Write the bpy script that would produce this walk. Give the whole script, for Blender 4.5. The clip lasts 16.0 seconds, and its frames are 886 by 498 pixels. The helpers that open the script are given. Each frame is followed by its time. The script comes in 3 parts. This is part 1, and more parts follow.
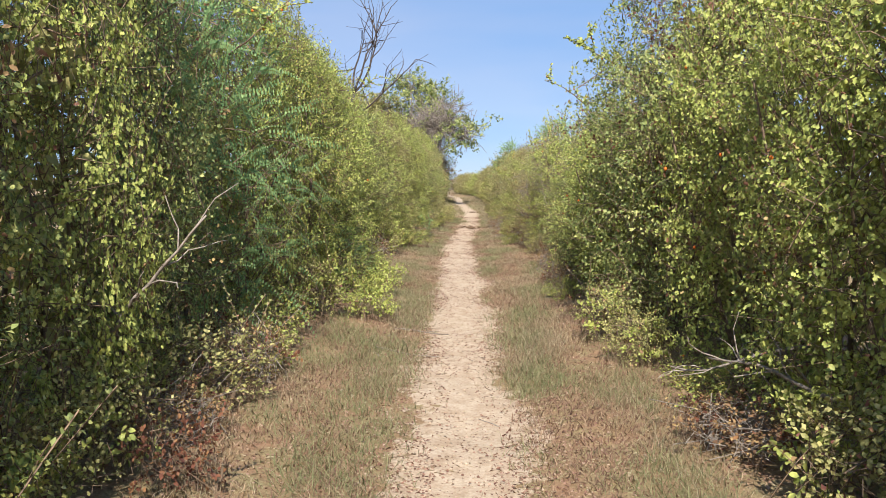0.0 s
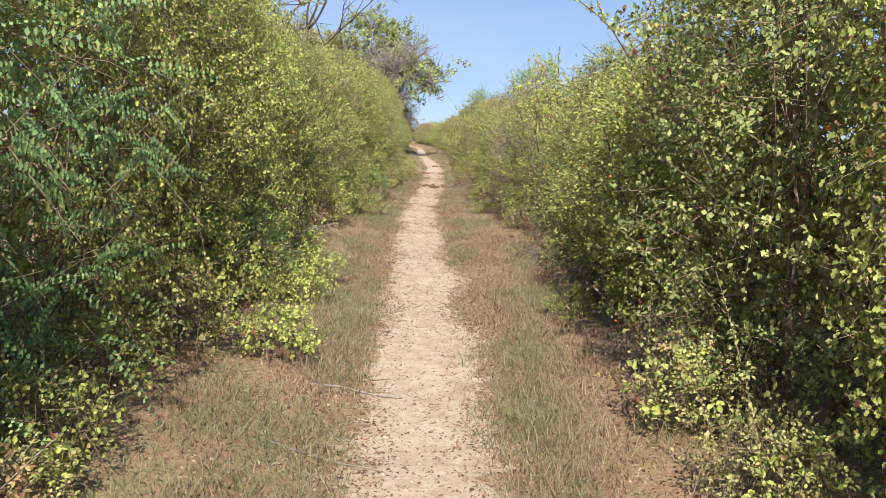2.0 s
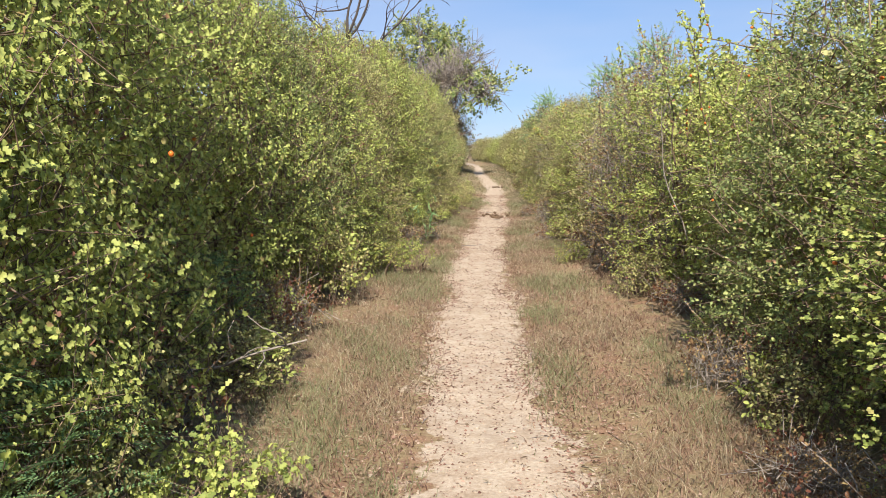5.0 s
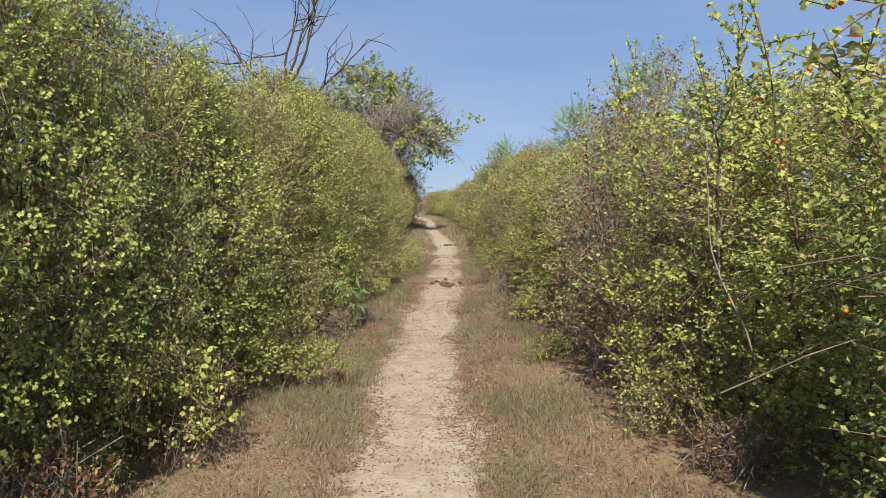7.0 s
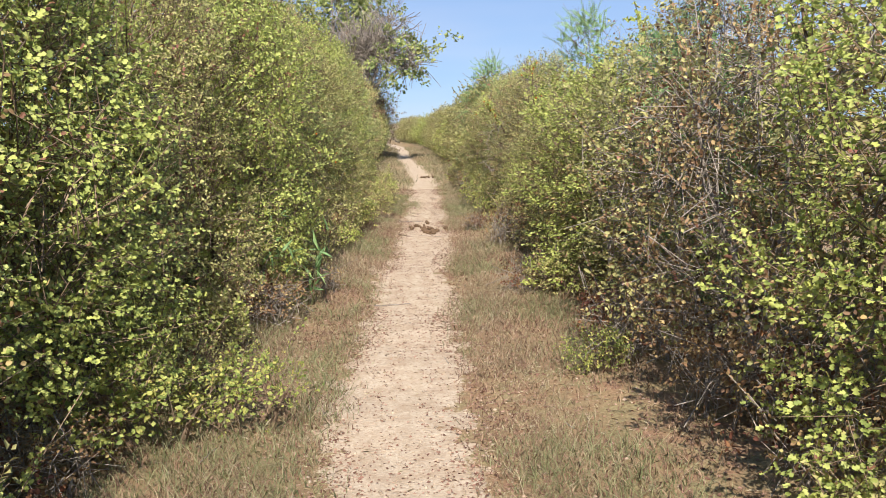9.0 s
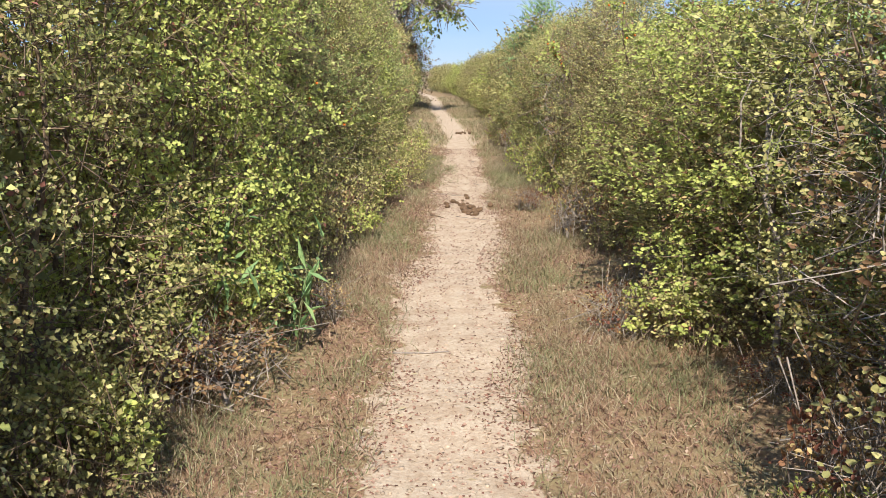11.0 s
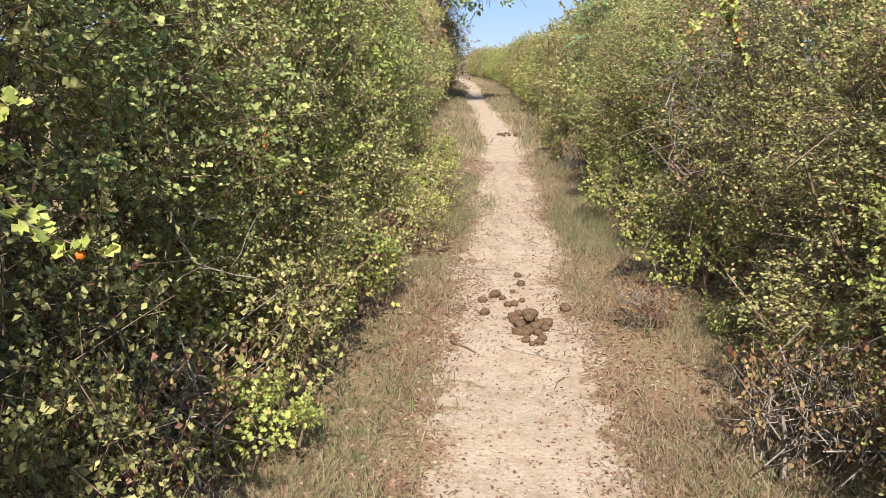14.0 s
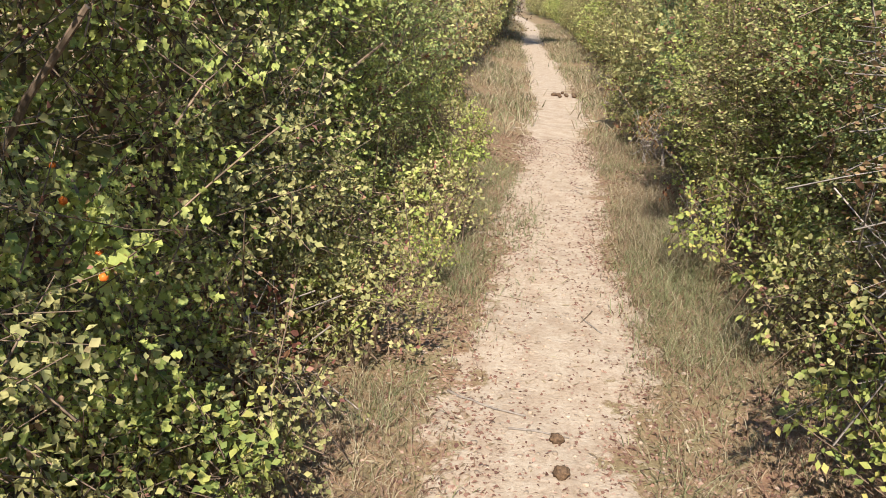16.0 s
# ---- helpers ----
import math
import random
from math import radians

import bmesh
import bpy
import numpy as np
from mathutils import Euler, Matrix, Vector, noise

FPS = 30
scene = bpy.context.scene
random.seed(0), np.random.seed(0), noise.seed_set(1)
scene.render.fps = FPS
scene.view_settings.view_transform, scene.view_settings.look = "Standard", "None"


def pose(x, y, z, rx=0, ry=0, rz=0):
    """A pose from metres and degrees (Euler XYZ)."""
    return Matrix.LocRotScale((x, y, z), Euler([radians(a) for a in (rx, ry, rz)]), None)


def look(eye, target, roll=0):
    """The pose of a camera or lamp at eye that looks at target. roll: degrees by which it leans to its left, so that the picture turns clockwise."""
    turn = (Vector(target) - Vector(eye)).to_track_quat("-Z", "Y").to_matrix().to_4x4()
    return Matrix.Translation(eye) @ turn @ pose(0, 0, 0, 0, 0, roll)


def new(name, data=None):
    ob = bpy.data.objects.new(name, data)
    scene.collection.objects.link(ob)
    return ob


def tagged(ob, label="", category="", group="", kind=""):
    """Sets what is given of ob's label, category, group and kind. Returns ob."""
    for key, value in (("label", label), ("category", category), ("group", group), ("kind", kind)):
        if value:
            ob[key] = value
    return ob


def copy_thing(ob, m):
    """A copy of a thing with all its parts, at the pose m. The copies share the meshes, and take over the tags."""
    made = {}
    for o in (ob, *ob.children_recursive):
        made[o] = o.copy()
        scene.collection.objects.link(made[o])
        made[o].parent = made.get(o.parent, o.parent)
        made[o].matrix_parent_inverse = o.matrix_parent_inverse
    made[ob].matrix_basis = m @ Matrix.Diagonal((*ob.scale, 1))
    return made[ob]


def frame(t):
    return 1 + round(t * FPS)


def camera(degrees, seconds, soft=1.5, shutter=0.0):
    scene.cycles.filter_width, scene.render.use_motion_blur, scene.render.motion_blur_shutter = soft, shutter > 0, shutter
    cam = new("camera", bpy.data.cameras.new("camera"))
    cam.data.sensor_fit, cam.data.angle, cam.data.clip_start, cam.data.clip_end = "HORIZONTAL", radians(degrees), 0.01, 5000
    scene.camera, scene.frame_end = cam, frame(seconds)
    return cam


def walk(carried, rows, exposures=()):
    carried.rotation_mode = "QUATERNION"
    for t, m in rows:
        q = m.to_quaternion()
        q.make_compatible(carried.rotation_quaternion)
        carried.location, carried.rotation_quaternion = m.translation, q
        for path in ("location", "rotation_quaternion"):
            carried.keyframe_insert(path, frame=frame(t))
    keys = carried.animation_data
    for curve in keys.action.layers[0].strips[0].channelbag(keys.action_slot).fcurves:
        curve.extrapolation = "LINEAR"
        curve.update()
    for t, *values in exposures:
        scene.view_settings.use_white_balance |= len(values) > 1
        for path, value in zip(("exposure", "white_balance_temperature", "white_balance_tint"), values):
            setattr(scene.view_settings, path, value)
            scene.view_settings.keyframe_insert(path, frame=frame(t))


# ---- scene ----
# ---- camera and walk ----
cam = camera(56.0, 16.0, soft=0.8)
# seconds, x, y, z, pitch, roll, yaw
ROWS_WALKED = [
    (0.0, 0.004, -1.655, 1.438, -4.81, 0.08, 1.15),
    (0.5, -0.034, -0.868, 1.421, -6.35, -0.29, 0.86),
    (1.0, -0.022, -0.076, 1.456, -6.98, -1.55, -0.87),
    (1.5, -0.012, 0.700, 1.480, -8.05, -2.28, -0.70),
    (2.0, -0.025, 1.490, 1.499, -8.26, -1.64, -1.46),
    (2.5, 0.030, 2.293, 1.521, -8.19, -0.90, -0.79),
    (3.0, 0.003, 3.078, 1.529, -7.51, -0.27, -0.49),
    (5.5, -0.025, 6.785, 1.442, -6.95, 0.19, 2.94),
    (6.0, 0.023, 7.481, 1.538, -2.79, -0.31, 2.94),
    (6.5, 0.044, 8.137, 1.520, -1.82, 0.28, 0.72),
    (7.0, 0.111, 8.767, 1.486, -3.60, 1.03, -0.72),
    (7.5, 0.125, 9.398, 1.453, -5.72, 1.72, -1.22),
    (8.0, 0.073, 10.053, 1.470, -6.96, 1.62, -2.16),
    (10.5, -0.032, 13.082, 1.483, -11.17, -0.32, -1.77),
    (11.0, -0.054, 13.763, 1.472, -12.06, -0.21, -0.50),
    (11.5, -0.107, 14.511, 1.506, -12.32, -0.06, 0.03),
    (12.0, -0.089, 15.257, 1.493, -13.07, 0.10, 1.12),
    (12.5, -0.097, 16.012, 1.489, -12.80, 0.21, 0.70),
    (13.0, -0.055, 16.737, 1.491, -12.65, -0.45, 1.42),
    (13.5, -0.049, 17.456, 1.453, -13.03, -0.82, 1.97),
    (14.0, -0.012, 18.200, 1.457, -13.17, -1.11, 2.19),
    (14.5, -0.010, 18.892, 1.447, -13.64, -1.51, 4.22),
    (15.0, 0.016, 19.604, 1.467, -14.80, -2.38, 5.61),
    (15.5, 0.073, 20.312, 1.459, -16.99, -3.67, 8.26),
    (16.0, 0.118, 21.052, 1.483, -17.54, -3.25, 6.35),
]
walk(cam, [(t, pose(x, y, z, 90 + p, r, w)) for t, x, y, z, p, r, w in ROWS_WALKED],
     exposures=[(0.0, 0.92), (5.9, 0.92), (6.6, 0.58), (7.1, 0.52), (7.5, 0.62), (8.1, 0.87), (10.0, 0.92), (16.0, 0.92)])

# ---- light ----
SUN_ELEVATION, SUN_AZIMUTH = 43.0, 181.0  # azimuth clockwise from the way ahead (+y)
world = bpy.data.worlds.new("sky")
scene.world = world
world.use_nodes = True
wn = world.node_tree.nodes
sky = wn.new("ShaderNodeTexSky")
sky.sky_type = "NISHITA"
sky.sun_disc = False
sky.sun_elevation = radians(SUN_ELEVATION)
sky.sun_rotation = radians(SUN_AZIMUTH)
sky.altitude = 2500
sky.air_density, sky.dust_density, sky.ozone_density = 1.0, 0.0, 4.0
wn["Background"].inputs["Strength"].default_value = 0.084
# thin summer haze: an even pale blue veil, a little whiter in wide wisps
wisps = wn.new("ShaderNodeTexNoise")
wisps.inputs["Scale"].default_value, wisps.inputs["Detail"].default_value = 1.6, 4.0
co = wn.new("ShaderNodeTexCoord")
squash = wn.new("ShaderNodeMapping")
squash.inputs["Scale"].default_value = (1.0, 1.0, 5.0)
world.node_tree.links.new(co.outputs["Generated"], squash.inputs["Vector"])
world.node_tree.links.new(squash.outputs[0], wisps.inputs["Vector"])
veil = wn.new("ShaderNodeValToRGB")
veil.color_ramp.elements[0].position, veil.color_ramp.elements[0].color = 0.42, (1.55, 2.9, 5.4, 1)
veil.color_ramp.elements[1].position, veil.color_ramp.elements[1].color = 0.68, (2.7, 3.5, 5.3, 1)
world.node_tree.links.new(wisps.outputs[0], veil.inputs[0])
blend = wn.new("ShaderNodeMix")
blend.data_type = "RGBA"
blend.inputs[0].default_value = 0.75
world.node_tree.links.new(sky.outputs[0], blend.inputs[6])
world.node_tree.links.new(veil.outputs[0], blend.inputs[7])
world.node_tree.links.new(blend.outputs[2], wn["Background"].inputs["Color"])
sun = new("sun", bpy.data.lights.new("sun", "SUN"))
sun.data.energy, sun.data.angle, sun.data.color = 4.8, radians(0.6), (1.0, 0.94, 0.84)
a, e = radians(SUN_AZIMUTH), radians(SUN_ELEVATION)
sun.matrix_world = look((0, 0, 30), (-math.sin(a) * math.cos(e), -math.cos(a) * math.cos(e), 30 - math.sin(e)))


# ---- plan ----
def bend(y):
    """Sideways place of the path's middle: straight, then turning left far off."""
    return -0.003 * max(0.0, y - 51.0) ** 2 if y < 101 else -7.5 - 0.3 * (y - 101)


LEFT = [(-6, -1.41), (1.3, -1.36), (3.7, -1.31), (5.84, -1.31), (8.13, -1.2), (12.15, -1.31), (14, -1.15), (17, -0.95), (19.5, -0.74), (22.0, -0.66), (24.5, -0.55), (27, -0.58), (30, -0.8), (42, -0.9), (47, -0.63), (52, -0.84), (200, -0.94)]
RIGHT = [(-6, 1.36), (2.3, 1.31), (3.8, 1.2), (5.3, 1.15), (7.47, 1.25), (9.65, 1.13), (12.04, 1.38), (13.56, 1.34), (15.2, 1.2), (18.7, 1.15), (21, 1.1), (30, 1.2), (200, 1.25)]
LEFT_TOP = [(-6, 3.66), (3.3, 3.55), (7.47, 2.93), (14, 2.77), (22, 2.61), (30, 2.72), (40, 2.82), (46, 3.34), (52, 2.72), (200, 1.88)]
RIGHT_TOP = [(-6, 3.34), (6.6, 3.3), (8.3, 2.15), (13.5, 2.2), (17, 2.1), (20, 1.95), (28, 2.2), (38, 2.1), (60, 1.72), (200, 1.67)]


def along(table, y):
    return float(np.interp(y, [r[0] for r in table], [r[1] for r in table]))


# ---- materials ----
def material(name):
    m = bpy.data.materials.new(name)
    m.use_nodes = True
    t = m.node_tree
    return m, t.nodes, t.links, t.nodes["Principled BSDF"]


def ramp(nodes, stops):
    r = nodes.new("ShaderNodeValToRGB")
    while len(r.color_ramp.elements) < len(stops):
        r.color_ramp.elements.new(0.5)
    for el, (p, c) in zip(r.color_ramp.elements, stops):
        el.position, el.color = p, (*c, 1)
    return r


def noise_node(nodes, links, scale, detail=4.0, rough=0.55):
    co = nodes.new("ShaderNodeNewGeometry")
    n = nodes.new("ShaderNodeTexNoise")
    n.inputs["Scale"].default_value, n.inputs["Detail"].default_value, n.inputs["Roughness"].default_value = scale, detail, rough
    links.new(co.outputs["Position"], n.inputs["Vector"])
    return n


def mix_colour(nodes, links, fac, one, two, way="MIX"):
    m = nodes.new("ShaderNodeMix")
    m.data_type, m.blend_type = "RGBA", way
    for socket, value in ((m.inputs[0], fac), (m.inputs[6], one), (m.inputs[7], two)):
        if isinstance(value, (int, float)):
            socket.default_value = value
        elif isinstance(value, tuple):
            socket.default_value = (*value, 1)
        else:
            links.new(value, socket)
    return m.outputs[2]


def leaf_material(name, stops, rough=0.58, through_light=0.38, patch=0.25):
    """Leaves that differ one by one, and in drifts of a hand's breadth."""
    m, n, l, p = material(name)
    geo = n.new("ShaderNodeNewGeometry")
    drift = noise_node(n, l, 2.3, 3.0)
    add = n.new("ShaderNodeMath")
    add.operation = "MULTIPLY_ADD"
    l.new(drift.outputs[0], add.inputs[0])
    add.inputs[1].default_value = patch * 2
    l.new(geo.outputs["Random Per Island"], add.inputs[2])
    sub = n.new("ShaderNodeMath")
    sub.operation = "SUBTRACT"
    l.new(add.outputs[0], sub.inputs[0])
    sub.inputs[1].default_value = patch
    r = ramp(n, stops)
    l.new(sub.outputs[0], r.inputs[0])
    fleck = noise_node(n, l, 160.0, 2.0)
    col = mix_colour(n, l, 0.2, r.outputs[0], fleck.outputs[0], "OVERLAY")
    l.new(col, p.inputs["Base Color"])
    p.inputs["Roughness"].default_value = rough
    p.inputs["Specular IOR Level"].default_value = 0.22
    tr = n.new("ShaderNodeBsdfTranslucent")
    l.new(col, tr.inputs["Color"])
    mx = n.new("ShaderNodeMixShader")
    mx.inputs[0].default_value = through_light
    l.new(p.outputs[0], mx.inputs[1])
    l.new(tr.outputs[0], mx.inputs[2])
    l.new(mx.outputs[0], n["Material Output"].inputs["Surface"])
    return m


def bark_material(name, dark, light, scale=40.0):
    m, n, l, p = material(name)
    a = noise_node(n, l, scale, 5.0)
    geo = n.new("ShaderNodeNewGeometry")
    r = ramp(n, [(0.3, dark), (0.7, light)])
    l.new(a.outputs[0], r.inputs[0])
    vary = ramp(n, [(0.0, (0.5, 0.5, 0.5)), (1.0, (1.0, 1.0, 1.0))])
    l.new(geo.outputs["Random Per Island"], vary.inputs[0])
    l.new(mix_colour(n, l, 1.0, r.outputs[0], vary.outputs[0], "MULTIPLY"), p.inputs["Base Color"])
    p.inputs["Roughness"].default_value = 0.85
    b = n.new("ShaderNodeBump")
    b.inputs["Strength"].default_value, b.inputs["Distance"].default_value = 0.5, 0.004
    l.new(a.outputs[0], b.inputs["Height"])
    l.new(b.outputs[0], p.inputs["Normal"])
    return m


HAWTHORN = leaf_material("hawthorn_leaf", [(0.000, (0.218, 0.270, 0.075)), (0.350, (0.385, 0.432, 0.120)), (0.700, (0.540, 0.565, 0.160)), (0.930, (0.526, 0.558, 0.195)), (0.965, (0.450, 0.382, 0.141)), (1.000, (0.269, 0.131, 0.088))])
OLIVE = leaf_material("olive_leaf", [(0.000, (0.226, 0.229, 0.093)), (0.400, (0.384, 0.369, 0.151)), (0.750, (0.529, 0.480, 0.196)), (0.950, (0.602, 0.554, 0.249)), (0.975, (0.493, 0.283, 0.184)), (1.000, (0.330, 0.142, 0.116))])
GREEN = leaf_material("fresh_green_leaf", [(0.000, (0.174, 0.234, 0.068)), (0.450, (0.327, 0.364, 0.100)), (0.850, (0.462, 0.461, 0.133)), (1.000, (0.592, 0.485, 0.157))])
DARK = leaf_material("dark_green_leaf", [(0.000, (0.178, 0.237, 0.091)), (0.500, (0.308, 0.357, 0.127)), (0.850, (0.468, 0.486, 0.179)), (1.000, (0.601, 0.589, 0.234))])
ACACIA = leaf_material("feathery_bluish_leaf", [(0.000, (0.133, 0.241, 0.105)), (0.500, (0.229, 0.364, 0.151)), (1.000, (0.349, 0.493, 0.200))])
DRYLEAF = leaf_material("dry_leaf", [(0.0, (0.140, 0.077, 0.046)), (0.4, (0.266, 0.156, 0.086)), (0.75, (0.423, 0.281, 0.140)), (1.0, (0.562, 0.423, 0.188))])
REDLEAF = leaf_material("red_leaf", [(0.0, (0.10, 0.04, 0.03)), (0.6, (0.21, 0.085, 0.055)), (1.0, (0.32, 0.17, 0.08))])
GRASS = leaf_material("green_grass", [(0.000, (0.145, 0.162, 0.072)), (0.500, (0.230, 0.238, 0.119)), (1.000, (0.365, 0.340, 0.196))], 0.6)
STRAW = leaf_material("dry_grass", [(0.000, (0.218, 0.157, 0.100)), (0.500, (0.347, 0.272, 0.175)), (1.000, (0.484, 0.416, 0.285))], 0.7)
LITTER = leaf_material("leaf_litter", [(0.000, (0.117, 0.055, 0.042)), (0.450, (0.247, 0.136, 0.100)), (0.800, (0.343, 0.223, 0.167)), (1.000, (0.453, 0.336, 0.258))], 0.8, 0.1)
WITHERED = leaf_material("withered_weed", [(0.000, (0.128, 0.072, 0.053)), (0.500, (0.246, 0.153, 0.106)), (1.000, (0.391, 0.281, 0.187))], 0.8, 0.15)
TWIG = bark_material("twig_bark", (0.123, 0.081, 0.052), (0.348, 0.243, 0.163))
GREYTWIG = bark_material("grey_twig_bark", (0.200, 0.163, 0.138), (0.500, 0.425, 0.362))
DEADWOOD = bark_material("dead_wood", (0.045, 0.035, 0.03), (0.16, 0.125, 0.10), 25.0)
DUNG = bark_material("dung", (0.06, 0.033, 0.017), (0.22, 0.13, 0.07), 110.0)
STONE = bark_material("stone", (0.357, 0.264, 0.187), (0.561, 0.451, 0.348), 60.0)
BERRY = leaf_material("orange_red_berry", [(0.0, (0.550, 0.060, 0.020)), (1.0, (0.700, 0.180, 0.030))], 0.35, 0.0, 0.0)


def ground_material():
    m, n, l, p = material("sandy_ground")
    geo = n.new("ShaderNodeNewGeometry")
    sep = n.new("ShaderNodeSeparateXYZ")
    l.new(geo.outputs["Position"], sep.inputs[0])
    att = n.new("ShaderNodeAttribute")
    att.attribute_name = "trodden"
    edge = noise_node(n, l, 5.0, 7.0, 0.7)
    k = n.new("ShaderNodeMath")
    k.operation = "MULTIPLY_ADD"
    l.new(edge.outputs[0], k.inputs[0])
    k.inputs[1].default_value = 1.8
    l.new(att.outputs["Fac"], k.inputs[2])
    mask = ramp(n, [(0.82, (0, 0, 0)), (0.92, (1, 1, 1))])
    l.new(k.outputs[0], mask.inputs[0])
    fine = noise_node(n, l, 55.0, 6.0, 0.7)
    mid = noise_node(n, l, 7.0, 5.0, 0.6)
    sand = ramp(n, [(0.25, (0.307, 0.227, 0.160)), (0.48, (0.446, 0.354, 0.268)), (0.75, (0.538, 0.453, 0.363))])
    l.new(fine.outputs[0], sand.inputs[0])
    tone = ramp(n, [(0.3, (0.72, 0.64, 0.58)), (0.6, (1, 1, 1))])
    l.new(mid.outputs[0], tone.inputs[0])
    sand_c = mix_colour(n, l, 0.8, sand.outputs[0], tone.outputs[0], "MULTIPLY")
    verge = ramp(n, [(0.25, (0.132, 0.080, 0.056)), (0.5, (0.256, 0.184, 0.128)), (0.8, (0.380, 0.296, 0.216))])
    l.new(fine.outputs[0], verge.inputs[0])
    tint = ramp(n, [(0.35, (1, 0.82, 0.74)), (0.6, (0.92, 1, 0.78))])
    l.new(mid.outputs[0], tint.inputs[0])
    verge_c = mix_colour(n, l, 1.0, verge.outputs[0], tint.outputs[0], "MULTIPLY")
    l.new(mix_colour(n, l, mask.outputs[0], verge_c, sand_c), p.inputs["Base Color"])
    p.inputs["Roughness"].default_value = 0.95
    p.inputs["Specular IOR Level"].default_value = 0.15
    b = n.new("ShaderNodeBump")
    b.inputs["Strength"].default_value, b.inputs["Distance"].default_value = 0.7, 0.012
    l.new(fine.outputs[0], b.inputs["Height"])
    l.new(b.outputs[0], p.inputs["Normal"])
    return m


GROUND = ground_material()


# ---- mesh helpers ----
def mesh_of(name, verts, faces):
    """A mesh from an array of vertices and arrays of equal-sided faces."""
    me = bpy.data.meshes.new(name)
    faces = [f for f in faces if len(f)]
    me.vertices.add(len(verts))
    me.vertices.foreach_set("co", np.asarray(verts, np.float32).ravel())
    loops = np.concatenate([f.ravel() for f in faces]).astype(np.int32)
    sizes = np.concatenate([np.full(len(f), f.shape[1], np.int32) for f in faces])
    me.loops.add(len(loops))
    me.loops.foreach_set("vertex_index", loops)
    me.polygons.add(len(sizes))
    me.polygons.foreach_set("loop_start", np.r_[0, np.cumsum(sizes)[:-1]].astype(np.int32))
    me.update(calc_edges=True)
    return me


def part(name, me, mat, parent=None, label="", smooth=False):
    if isinstance(me, bmesh.types.BMesh):
        bm, me = me, bpy.data.meshes.new(name)
        bm.to_mesh(me)
        bm.free()
    if not me.materials:
        me.materials.append(mat)
    if smooth:
        me.polygons.foreach_set("use_smooth", np.ones(len(me.polygons), bool))
    ob = new(name, me)
    ob.parent = parent
    return tagged(ob, label)


def unit(v):
    return v / np.maximum(np.linalg.norm(v, axis=-1, keepdims=True), 1e-9)


OVAL = ([0, 0.32, 0.72, 1, 0.72, 0.32], [0, 0.30, 0.26, 0, -0.26, -0.30], [[0, 1, 2, 3], [0, 3, 4, 5]])
KITE = ([0, 0.5, 1, 0.5], [0, 0.36, 0, -0.36], [[0, 1, 2], [0, 2, 3]])
LOBED = ([0, 0.36, 0.5, 0.78, 1, 0.78, 0.5, 0.36], [0, 0.42, 0.2, 0.38, 0, -0.38, -0.2, -0.42], [[0, 1, 2, 3, 4], [0, 4, 5, 6, 7]])
SLIM = ([0, 0.45, 1, 0.45], [0, 0.1, 0, -0.1], [[0, 1, 2], [0, 2, 3]])


def leaves(base, way, normal, size, shape, fold=0.25):
    """Vertices and faces of folded leaves at base, pointing along way."""
    s, w, f = shape
    way = unit(way)
    side = unit(np.cross(normal, way))
    nor = np.cross(way, side)
    s, w = np.array(s), np.array(w)
    droop = -0.18 * s * s
    v = base[:, None] + size[:, None, None] * (s[None, :, None] * way[:, None] + w[None, :, None] * side[:, None] + (np.abs(w) * fold + droop)[None, :, None] * nor[:, None])
    k = len(s)
    idx = np.array(f)[None] + (np.arange(len(base)) * k)[:, None, None]
    return v.reshape(-1, 3), idx.reshape(-1, idx.shape[-1])


def rods(a, b, ra, rb):
    """Three-sided tapering rods from a to b."""
    d = unit(b - a)
    u = unit(np.cross(d, np.where(np.abs(d[:, 2:]) > 0.9, [[1.0, 0, 0]], [[0, 0, 1.0]])))
    w = np.cross(d, u)
    ring = [(math.cos(q), math.sin(q)) for q in (0, 2.094, 4.189)]
    v = np.stack([p + r[:, None] * (c * u + s * w) for p, r in ((a, ra), (b, rb)) for c, s in ring], 1)
    f = np.array([[0, 1, 4, 3], [1, 2, 5, 4], [2, 0, 3, 5]])[None] + (np.arange(len(a)) * 6)[:, None, None]
    return v.reshape(-1, 3), f.reshape(-1, 4)


def gather(pieces):
    """Several (verts, faces) lists as one."""
    vs, fs, n = [], [], 0
    for v, f in pieces:
        vs.append(v)
        fs.append(f + n)
        n += len(v)
    return np.concatenate(vs), fs


def limb(points, radii, sides=6):
    """A tapered bent tube through points."""
    bm = bmesh.new()
    rings = []
    pts = [Vector(p) for p in points]
    for i, p in enumerate(pts):
        d = (pts[min(i + 1, len(pts) - 1)] - pts[max(i - 1, 0)]).normalized()
        u = d.cross(Vector((0.31, 0.95, 0.05))).normalized()
        w = d.cross(u)
        rings.append([bm.verts.new(p + float(radii[i]) * (math.cos(q) * u + math.sin(q) * w)) for q in (6.2832 * j / sides for j in range(sides))])
    for r1, r2 in zip(rings, rings[1:]):
        for j in range(sides):
            bm.faces.new((r1[j], r1[(j + 1) % sides], r2[(j + 1) % sides], r2[j]))
    bm.faces.new(rings[-1])
    bm.faces.new(rings[0][::-1])
    return bm


def crooked(rng, start, way, length, n, wobble, lift=0.0):
    pts, d = [Vector(start)], Vector(way).normalized()
    for _ in range(n):
        d = (d + Vector(rng.normal(0, wobble, 3)) + Vector((0, 0, lift))).normalized()
        pts.append(pts[-1] + d * (length / n))
    return pts


